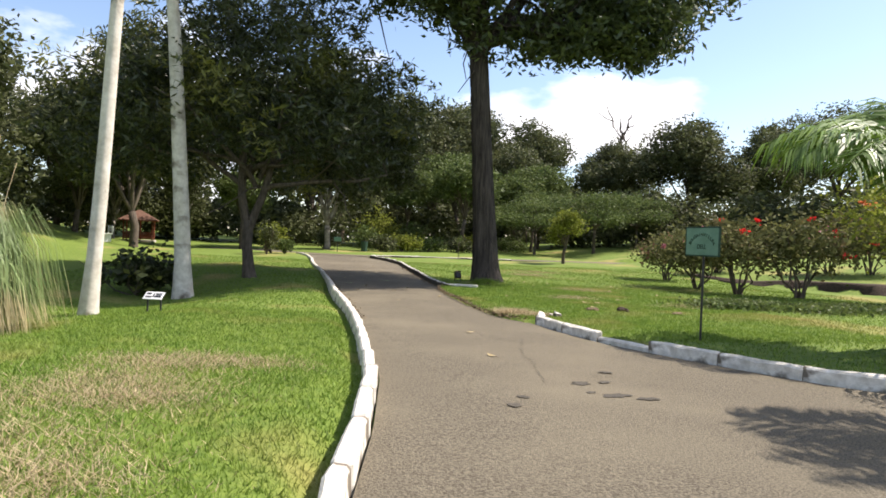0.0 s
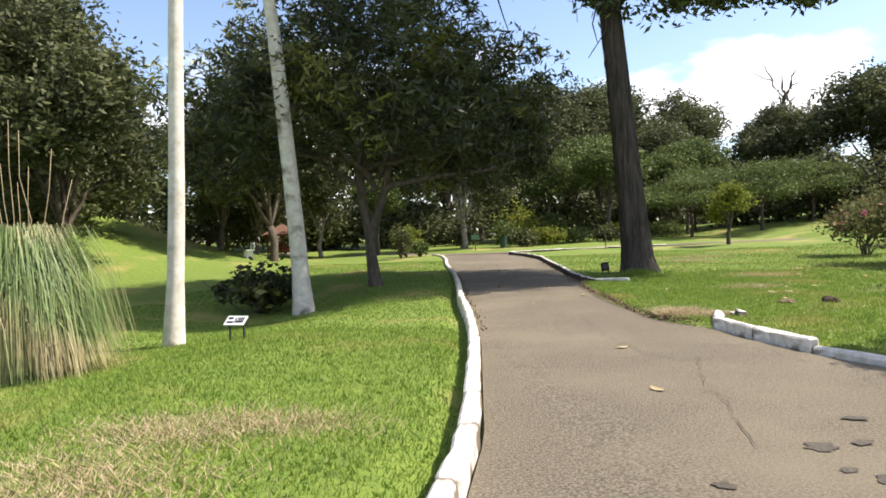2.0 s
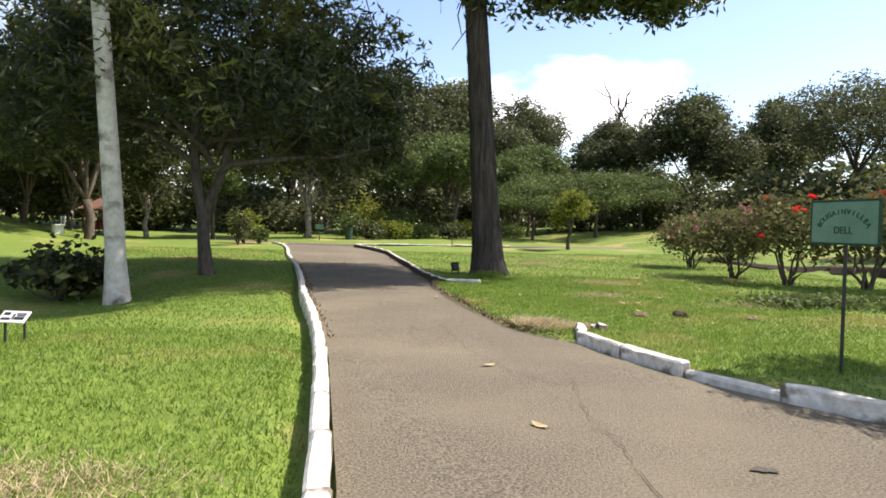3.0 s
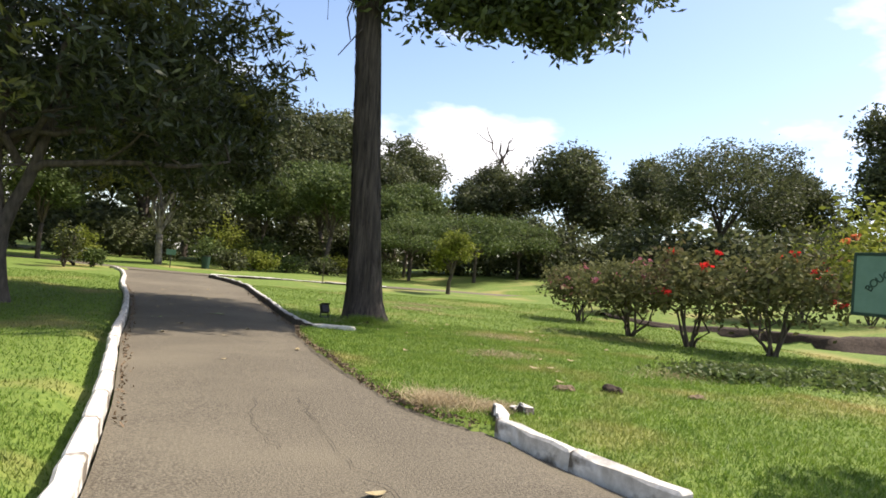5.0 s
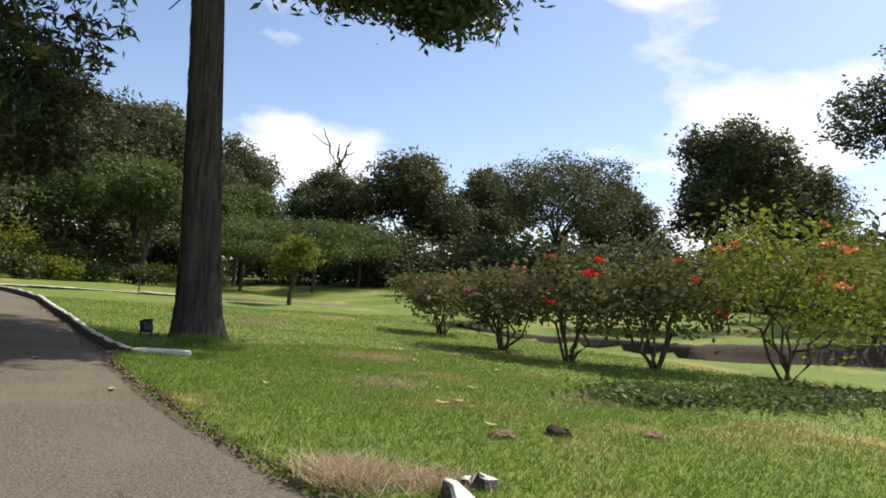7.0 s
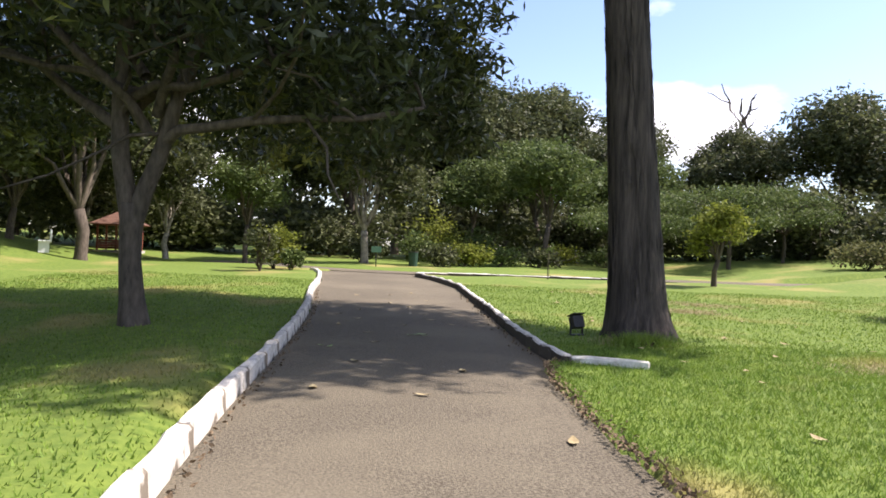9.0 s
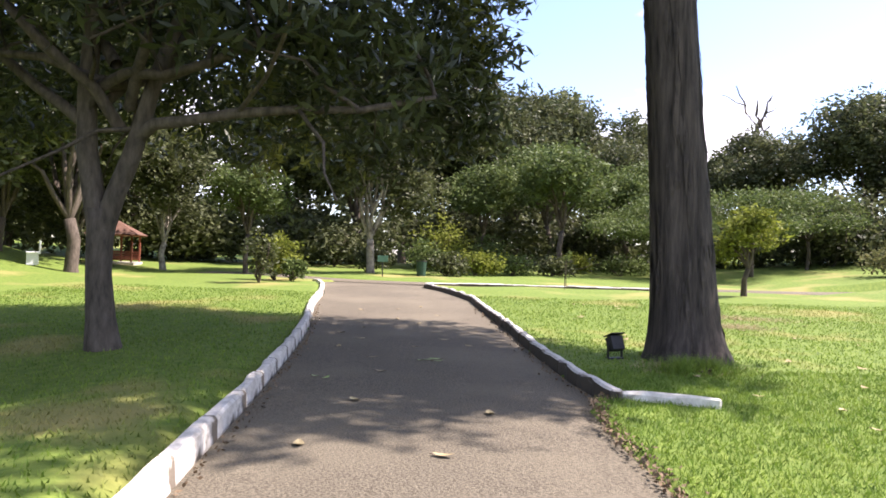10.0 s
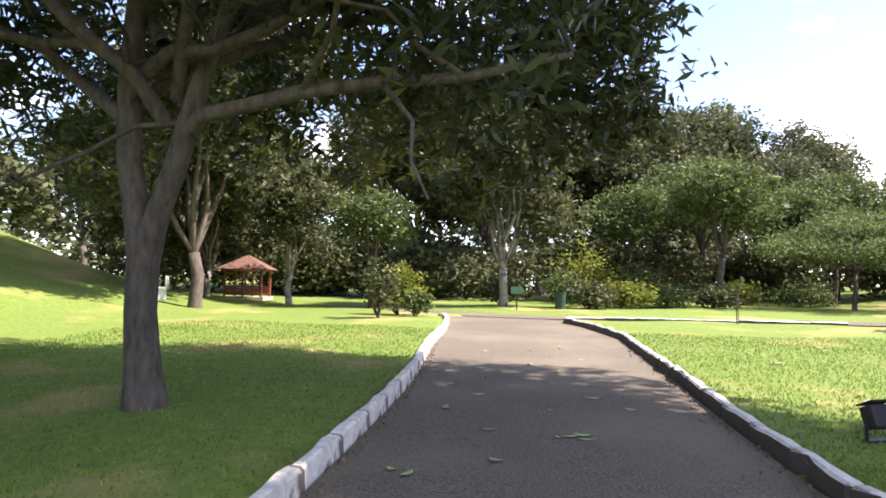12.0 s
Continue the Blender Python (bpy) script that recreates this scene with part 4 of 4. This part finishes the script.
def gazebo():
    x, y = -14.0, 46.4
    ob = thing("gazebo", (x, y, land_z(x, y), 0, 0, 12), "red-brown wooden gazebo with a shingled roof", "gazebo")
    part("floor_slab", box_bm(0, 0, 0.05, 2.8, 2.8, 0.2, 0.02), M_CONC, ob)
    for sx in (-1.2, 0, 1.2):
        for sy in (-1.2, 1.2):
            part("post", box_bm(sx, sy, 0.95, 0.12, 0.12, 1.8, 0.01), M_REDWOOD, ob)
    for k in range(4):
        m = Matrix.Rotation(k * math.pi / 2, 4, "Z")
        for zz in (0.3, 0.45, 0.60, 0.75):
            if k == 1 and zz > 0.2:
                continue
            p = part("rail_board", box_bm(0, -1.2, zz, 2.3, 0.04, 0.11, 0.006), M_REDWOOD, ob)
            p.matrix_basis = m
    bm = bmesh.new()
    bmesh.ops.create_cone(bm, segments=4, radius1=2.35, radius2=0.12, depth=0.85, cap_ends=True, matrix=Matrix.Translation((0, 0, 2.22)) @ Matrix.Rotation(math.pi / 4, 4, "Z"))
    part("roof", bm, M_ROOF, ob)
    part("fascia", box_bm(0, 0, 1.78, 3.2, 3.2, 0.08, 0.01), M_REDWOOD, ob)
    ob.matrix_basis = ob.matrix_basis @ Matrix.Diagonal((0.7, 0.7, 0.78, 1))


def bench(x, y, turn, label, mat):
    ob = thing("park_bench", (x, y, land_z(x, y), 0, 0, turn), label, "bench")
    for i in range(3):
        part("seat_slat", box_bm(0, -0.14 + i * 0.14, 0.44, 1.3, 0.11, 0.04, 0.008), mat, ob)
    for i in range(2):
        part("back_slat", box_bm(0, 0.24, 0.62 + i * 0.16, 1.3, 0.03, 0.12, 0.008), mat, ob)
    for sx in (-0.5, 0.5):
        part("leg", box_bm(sx, 0, 0.21, 0.08, 0.36, 0.44, 0.01), mat, ob)
        part("back_post", box_bm(sx, 0.22, 0.62, 0.06, 0.05, 0.5, 0.008), mat, ob)


def small_notice(x, y, turn):
    ob = thing("notice_sign", (x, y, land_z(x, y), 0, 0, turn), "small pale green notice on a post near the fork", "sign")
    part("post", box_bm(0, 0, 0.4, 0.05, 0.05, 0.9, 0.004), M_IRON, ob)
    part("board", box_bm(0, -0.04, 0.80, 0.46, 0.025, 0.28, 0.006), M_SIGN, ob)


def bin_can(x, y):
    ob = thing("litter_bin", (x, y, land_z(x, y)), "dark green litter bin near the fork", "bin")
    bm = bmesh.new()
    bmesh.ops.create_cone(bm, segments=16, radius1=0.2, radius2=0.24, depth=0.7, cap_ends=True, matrix=Matrix.Translation((0, 0, 0.33)))
    part("body", bm, M_SIGNDARK, ob)
    bm = bmesh.new()
    bmesh.ops.create_cone(bm, segments=16, radius1=0.255, radius2=0.255, depth=0.05, cap_ends=True, matrix=Matrix.Translation((0, 0, 0.69)))
    part("rim", bm, M_IRON, ob)


garden_sign()
plaque()
flood_lamp()
gazebo()
bench(-13.1, 38.2, -60, "white garden bench on the far lawn", M_WHITE)
bench(10.3, 56.0, 10, "pale bench beside the far lane", M_CONC)
small_notice(-1.1, 44.2, 4)
bin_can(0.6, 45.2)


def stake():
    x, y = 5.8, 37.4
    ob = thing("staked_sapling", (x, y, land_z(x, y)), "thin staked sapling in a mulch ring", "sapling")
    part("stake", box_bm(0, 0, 0.5, 0.03, 0.03, 1.1, 0.004), M_BARK2, ob)
    v, f = tube([(0.05, 0, -0.05, 0.012), (0.04, 0.01, 0.6, 0.01), (0.05, 0, 1.3, 0.005)], 6, 0, 1)
    link_mesh("stem", v, f, M_BARK2, ob)
    c = clumps([(0.05, 0, 1.15, 0.14, 0.14, 0.25)], 14, 5, 0.05, 9, 0.3)
    quads_mesh("leaves", leaves(c, 0.1, 0.04, 0.3, 9), 4, M_LIGHTLEAF, ob)


stake()


# ---- bank, bed and woods behind ----
def earth_bank():
    """Cut bank of bare earth behind the bushes, their shade put into its colour."""
    verts, faces = [], []
    rng = np.random.default_rng(3)
    xs = np.arange(15.3, 44, 0.25)
    for x in xs:
        y = float(ditch_y(x))
        lo = land_z(x, y - 0.05)
        hi = land_z(x, y + 0.42)
        for k, (dy, z) in enumerate(((-0.55, lo - 0.06), (-0.32, lo + 0.08), (-0.12, lo + (hi - lo) * 0.6), (0.06, hi + 0.04), (0.45, hi + 0.08), (1.0, hi - 0.06))):
            verts.append((x, y + dy + rng.normal(0, 0.025), z + rng.normal(0, 0.015)))
    for i in range(len(xs) - 1):
        for k in range(5):
            faces.append((i * 6 + k, (i + 1) * 6 + k, (i + 1) * 6 + k + 1, i * 6 + k + 1))
    tagged(link_mesh("earth_bank", verts, faces, M_SOIL, smooth_shade=True), "low cut bank of bare earth behind the bushes, coloured dark for their shade", "bank", kind="structure")


def far_woods():
    rng = np.random.default_rng(19)
    ell = []
    for i in range(150):
        a = radians(-95 + 215 * i / 149)
        rad = rng.uniform(60, 84)
        x, y = 6 + math.sin(a) * rad, 22 + math.cos(a) * rad
        z = land_z(x, y)
        h = rng.uniform(4, 9)
        ell.append((x, y, z + h * 0.45, rng.uniform(3, 5), rng.uniform(3, 5), h * 0.55))
    c = clumps(ell, 4200, 12, 0.7, 20, 0.55)
    ob = quads_mesh("far_woods", leaves(c, 1.0, 0.5, 0.15, 21), 4, M_FARLEAF)
    tagged(ob, "distant dark belt of woodland around the park", "woodland", kind="stuff")


def under_growth():
    """Dark low growth between the trees of the wooded edge."""
    rng = np.random.default_rng(29)
    ell = []
    for x, y in [(-30, 27), (-27, 33), (-24, 37), (-21, 42), (-18, 45.5), (-15, 53), (-9, 55), (-6, 55), (-3, 54.5), (0, 56), (3, 57), (6, 60), (9, 62), (13, 63), (17, 57), (20, 56), (23, 56), (27, 53), (31, 50), (33, 44), (36, 40), (38, 33), (40, 27), (40, 21), (-34, 22), (-12, 54)]:
        for k in range(3):
            ell.append((x + rng.normal(0, 1.4), y + rng.normal(0, 1.2), land_z(x, y) + rng.uniform(0.6, 2.4), 1.8, 1.6, 1.3))
    c = clumps(ell, 2600, 12, 0.28, 30, 0.5)
    tagged(quads_mesh("undergrowth", leaves(c, 0.42, 0.2, 0.15, 31), 4, M_FARLEAF), "dark leafy undergrowth below the trees", "undergrowth", kind="stuff")


earth_bank()
far_woods()
under_growth()
leafy_mass("grass_tuft", 24.2, 17.7, 0.5, 1.4, 501, M_TALLGRASS, "tall thin tuft beside the earth bank", n=30, leaf=0.5)


def on_road(x, y, pad=0.0):
    return along(LEFT, y) - 0.2 - pad < x < along(RIGHT, y) + pad and y < 39


def blades(name, spots, height, width, mat, seed, label, category, lean=0.5):
    """Three-cornered grass blades at (x, y) spots on the lawn."""
    rng = np.random.default_rng(seed)
    n = len(spots)
    z = land(spots[:, 0], spots[:, 1]) - 0.006
    base = np.column_stack([spots, z])
    h = height * rng.uniform(0.5, 1.4, (n, 1))
    a = rng.uniform(0, 6.283, n)
    side = np.column_stack([np.cos(a), np.sin(a), np.zeros(n)]) * width * rng.uniform(0.6, 1.3, (n, 1))
    tip = base + np.column_stack([rng.normal(0, lean, n), rng.normal(0, lean, n), np.ones(n)]) * h
    v = np.stack([base - side, base + side, tip], axis=1).reshape(-1, 3)
    ob = quads_mesh(name, v, 3, mat)
    return tagged(ob, label, category, kind="stuff")


def lawn_spots(n, box, seed, keep):
    rng = np.random.default_rng(seed)
    p = np.column_stack([rng.uniform(box[0], box[1], n), rng.uniform(box[2], box[3], n)])
    lx = np.interp(p[:, 1], [q[0] for q in LEFT], [q[1] for q in LEFT])
    rx = np.interp(p[:, 1], [q[0] for q in RIGHT], [q[1] for q in RIGHT])
    has_kerb = (p[:, 1] < 11.9) | (p[:, 1] > 20.1)
    off = (p[:, 0] < lx - 0.2) | (p[:, 0] > rx + np.where(has_kerb, 0.2, 0.03))
    off &= np.abs(p[:, 1] - cross_y(p[:, 0])) > 1.3
    return p[off & keep(p)]


near_left = lawn_spots(120000, (-4.5, 0.9, 0.5, 12.5), 1, lambda p: np.random.default_rng(5).random(len(p)) < 1.15 - 0.03 * p[:, 1] - 0.1 * np.maximum(-p[:, 0] - 1, 0))
near_right = lawn_spots(150000, (2.9, 9.5, 9.5, 22.0), 2, lambda p: np.random.default_rng(6).random(len(p)) < 1.1 - 0.1 * np.maximum(p[:, 0] - 4, 0))
mid_lawn = lawn_spots(280000, (-9, 16, 2, 33), 3, lambda p: p[:, 1] > -99)
blades("lawn_grass", near_left, 0.045, 0.0045, M_BLADE, 11, "short mown grass with yellowing patches", "grass")
blades("lawn_grass", near_right, 0.045, 0.005, M_BLADE, 12, "short mown grass beside the drive", "grass")
blades("lawn_grass", mid_lawn, 0.042, 0.010, M_BLADE, 13, "open mown lawn grass", "grass")


def round_spots(x, y, r, n, seed, stretch=1.0):
    rng = np.random.default_rng(seed)
    return np.column_stack([x + rng.normal(0, r * 0.45, n) * stretch, y + rng.normal(0, r * 0.45, n)])


def filtered(p):
    keep = [not on_road(a, b, 0.02) for a, b in p]
    return p[np.array(keep)]


tuft_rng = np.random.default_rng(71)
tuft = np.column_stack([4.62 + tuft_rng.normal(0, 0.24, 1500), 22.0 + tuft_rng.normal(0, 0.12, 1500)])
blades("grass_tuft", tuft, 0.17, 0.006, M_BLADE, 72, "ragged uncut grass at the foot of the tree", "grass", 0.6)
dry = [(-1.9, 5.3, 0.8, 1.5), (-0.9, 3.6, 0.6, 1.2), (-2.4, 2.9, 0.9, 1.4), (-0.54, 7.1, 0.5, 1.6), (-1.2, 6.7, 0.5, 1.4), (-1.2, 5.9, 0.6, 1.5), (-1.0, 5.4, 0.5, 1.5), (-1.4, 4.3, 0.7, 1.5), (-1.8, 3.5, 0.8, 1.3), (-2.6, 4.6, 0.7, 1.4), (3.6, 13.0, 0.5, 0.8), (4.1, 12.75, 0.35, 1.0), (7.3, 20.3, 0.6, 1.6), (6.0, 17.0, 0.5, 1.4), (4.6, 22.3, 0.5, 1.2), (8.5, 15.5, 0.7, 1.5), (7.4, 27.5, 0.6, 1.5), (8.2, 29.0, 0.8, 2.0)]
for i, (x, y, r, st) in enumerate(dry):
    blades("dry_grass_patch", filtered(round_spots(x, y, r, 1900 if i not in (10, 11) else 2400, 60 + i, st)), 0.05 if i != 10 else 0.10, 0.005, M_DRY, 80 + i, "patch of dry straw-coloured grass in the lawn", "dry grass", 1.3)
bed = np.concatenate([round_spots(9.6, 15.4, 0.8, 2500, 91, 1.6), round_spots(11.8, 14.9, 0.9, 2500, 92, 1.8), round_spots(13.9, 15.0, 0.9, 2500, 93, 1.8)])
c = np.column_stack([bed, land(bed[:, 0], bed[:, 1]) + np.random.default_rng(94).uniform(0.02, 0.16, len(bed))])
tagged(quads_mesh("ground_cover", leaves(c, 0.10, 0.06, 0.0, 95), 4, M_LIGHTLEAF), "low leafy ground cover in the bed below the bushes", "ground cover", kind="stuff")


# ---- road details ----
def blot(name, x, y, r, seed, mat, label, category, lift=0.004, stretch=1.4):
    """Irregular thin patch lying on the road."""
    rng = np.random.default_rng(seed)
    pts = []
    for k in range(26):
        a = 2 * math.pi * k / 26
        q = r * (0.72 + 0.16 * math.sin(2 * a + seed) + 0.12 * math.sin(5 * a + 2 * seed) + rng.uniform(-0.06, 0.06))
        px, py = x + math.cos(a) * q * stretch, y + math.sin(a) * q
        u = (px - along(LEFT, py)) / (along(RIGHT, py) - along(LEFT, py))
        pts.append((px, py, float(road_z(px, py)) + 0.02 * math.sin(math.pi * min(max(u, 0), 1)) + 0.004 + lift))
    tagged(link_mesh(name, pts, [tuple(range(26))], mat), label, category)


for i, (x, y, r) in enumerate([(2.93, 6.65, 0.14), (3.2, 6.72, 0.09), (3.1, 6.12, 0.16), (3.36, 6.0, 0.12), (3.4, 7.25, 0.09), (2.2, 6.05, 0.08), (2.05, 5.75, 0.10), (2.9, 6.25, 0.07)]):
    blot("road_stain", x, y, 0.75 * r, 5 + i, M_STAIN, "dark oily stain soaked into the asphalt", "stain")


def crack(points, seed):
    rng = np.random.default_rng(seed)
    line = []
    for (x0, y0), (x1, y1) in zip(points, points[1:]):
        for k in range(9):
            u = k / 9
            line.append((x0 + (x1 - x0) * u + rng.normal(0, 0.03), y0 + (y1 - y0) * u + rng.normal(0, 0.02)))
    verts, faces = [], []
    for i, (x, y) in enumerate(line):
        w = rng.uniform(0.001, 0.004)
        u = (x - along(LEFT, y)) / (along(RIGHT, y) - along(LEFT, y))
        z = float(road_z(x, y)) + 0.02 * math.sin(math.pi * u) + 0.014
        verts += [(x - w, y, z), (x + w, y + 0.004, z)]
    for i in range(len(line) - 1):
        faces.append((2 * i, 2 * i + 1, 2 * i + 3, 2 * i + 2))
    tagged(link_mesh("road_crack", verts, faces, M_CRACK), "thin jagged crack in the asphalt", "crack")


crack([(3.0, 9.7), (2.75, 8.4), (2.7, 7.6), (2.52, 6.5)], 1)
crack([(2.2, 13.2), (2.27, 11.2), (2.5, 10.1), (2.9, 9.2)], 2)
crack([(1.9, 13.6), (1.7, 12.2), (1.9, 11.2)], 3)


def litter_edge():
    """Brown leaf litter and soil along the edges of the asphalt."""
    rng = np.random.default_rng(41)
    c = []
    for y in np.arange(12.0, 20.3, 0.006):
        x = along(RIGHT, y) + abs(rng.normal(0, 0.09)) - 0.06
        c.append((x, y, float(land(x, y)) + rng.uniform(-0.03, 0.03)))
    for y in np.arange(12, 30, 0.05):
        x = along(LEFT, y) + abs(rng.normal(0, 0.06)) + 0.03
        c.append((x, y, float(road_z(x, y)) + rng.uniform(0.008, 0.025)))
    for y in np.arange(20.4, 30.5, 0.05):
        x = along(RIGHT, y) - abs(rng.normal(0, 0.08)) - 0.02
        c.append((x, y, float(road_z(x, y)) + rng.uniform(0.008, 0.025)))
    tagged(quads_mesh("leaf_litter", leaves(np.array(c), 0.045, 0.025, 0.0, 42), 4, M_EDGE), "brown leaf litter and soil along the asphalt edge", "leaf litter", kind="stuff")


litter_edge()


def fallen_leaf(x, y, size, turn, mat, label):
    u = (x - along(LEFT, y)) / (along(RIGHT, y) - along(LEFT, y))
    inside = 0 < u < 1
    z = float(road_z(x, y)) + 0.02 * math.sin(math.pi * u) + 0.01 if inside else land_z(x, y) + 0.03
    ob = thing("fallen_leaf", (x, y, z, 4, -3, turn), label, "leaf", "fallen leaves")
    bm = bmesh.new()
    rows = []
    for i in range(6):
        t = i / 5
        w = size * 0.22 * math.sin(math.pi * min(t * 0.92 + 0.06, 1)) + 0.003
        zc = 0.10 * size * (t - 0.5) ** 2 * 4
        rows.append([bm.verts.new((-w, (t - 0.5) * size, zc + 0.12 * w)), bm.verts.new((0, (t - 0.5) * size, zc)), bm.verts.new((w, (t - 0.5) * size, zc + 0.14 * w))])
    for a, b in zip(rows, rows[1:]):
        bm.faces.new((a[0], a[1], b[1], b[0]))
        bm.faces.new((a[1], a[2], b[2], b[1]))
    part("blade", bm, mat, ob)
    v, f = tube([(0, -size * 0.5, 0.004, 0.003), (0, -size * 0.68, 0.012, 0.002)], 5, 0, 1)
    link_mesh("stalk", v, f, M_EDGE, ob)


leaf_rng = random.Random(6)
spots = [(1.82, 22.87), (1.9, 22.95), (1.72, 22.8), (1.95, 22.78), (1.1, 22.98), (1.94, 25.85), (1.55, 27.14), (1.3, 21.9), (0.59, 26.34), (2.02, 25.0), (0.3, 25.6), (0.7, 24.9), (1.5, 26.0), (1.1, 27.8), (1.9, 28.6), (0.4, 27.2), (1.2, 20.3), (0.62, 21.5), (0.75, 21.4), (2.4, 19.9), (2.0, 18.6), (2.6, 17.0), (1.5, 15.6), (2.35, 10.3), (2.3, 8.2), (1.0, 18.8), (1.6, 24.1), (2.4, 24.4), (0.2, 29.3), (1.0, 29.6), (1.5, 30.2), (0.5, 24.0)]
for i, (x, y) in enumerate(spots):
    if y > 18:
        x, y = x - 0.45, y - 0.3
    fresh = i < 4 or i in (17, 18)
    fallen_leaf(x, y, leaf_rng.uniform(0.10, 0.18), leaf_rng.uniform(0, 360), M_GREENLEAF if fresh else M_FALLEN, "fresh yellow-green leaf fallen on the asphalt" if fresh else "dry curled brown leaf on the asphalt")
for i in range(46):
    x, y = leaf_rng.uniform(4.2, 9), leaf_rng.uniform(14, 32)
    if not on_road(x, y, 0.3):
        fallen_leaf(x, y, leaf_rng.uniform(0.10, 0.20), leaf_rng.uniform(0, 360), M_FALLEN, "dry brown leaf lying in the lawn")


def clod(name, x, y, sx, sy, sz, seed, mat, label, category):
    bm = bmesh.new()
    bmesh.ops.create_icosphere(bm, subdivisions=3, radius=1)
    noise.seed_set(seed)
    for v in bm.verts:
        k = 1 + 0.35 * noise.noise(v.co * 1.7 + Vector((seed, 0, 0))) + 0.15 * noise.noise(v.co * 5)
        v.co = Vector((v.co.x * sx * k, v.co.y * sy * k, max(v.co.z, -0.4) * sz * k))
    ob = thing(name, (x, y, land_z(x, y) + sz * 0.1, 0, 0, seed * 37 % 360), label, category)
    part("lump", bm, mat, ob)


clod("root_mound", 4.65, 22.08, 0.28, 0.16, 0.10, 3, M_SOIL, "dark mossy root clump at the foot of the tree", "root")
clod("soil_heap", 5.45, 13.75, 0.15, 0.11, 0.06, 5, M_EDGE, "small scraped soil heap in the lawn", "soil")
clod("soil_heap", 6.1, 13.7, 0.14, 0.10, 0.09, 9, M_SOIL, "small scraped soil heap in the lawn", "soil")
clod("soil_heap", 7.2, 13.5, 0.14, 0.08, 0.05, 15, M_EDGE, "small scraped soil heap in the lawn", "soil")


def loose_stone(x, y, length, turn, tilt, seed):
    # Old kerb material: its sides carry painted shade along with the dirt.
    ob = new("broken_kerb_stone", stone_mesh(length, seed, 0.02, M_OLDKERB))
    ob.matrix_basis = pose(x, y, land_z(x, y) - 0.02, 8, tilt, turn) @ Matrix.Diagonal((1, 0.8, 0.62, 1))
    tagged(ob, "broken whitewashed kerb fragment lying in the grass", "stone")


loose_stone(3.95, 12.2, 0.5, 72, -8, 3)
loose_stone(4.3, 12.5, 0.24, 118, 10, 8)
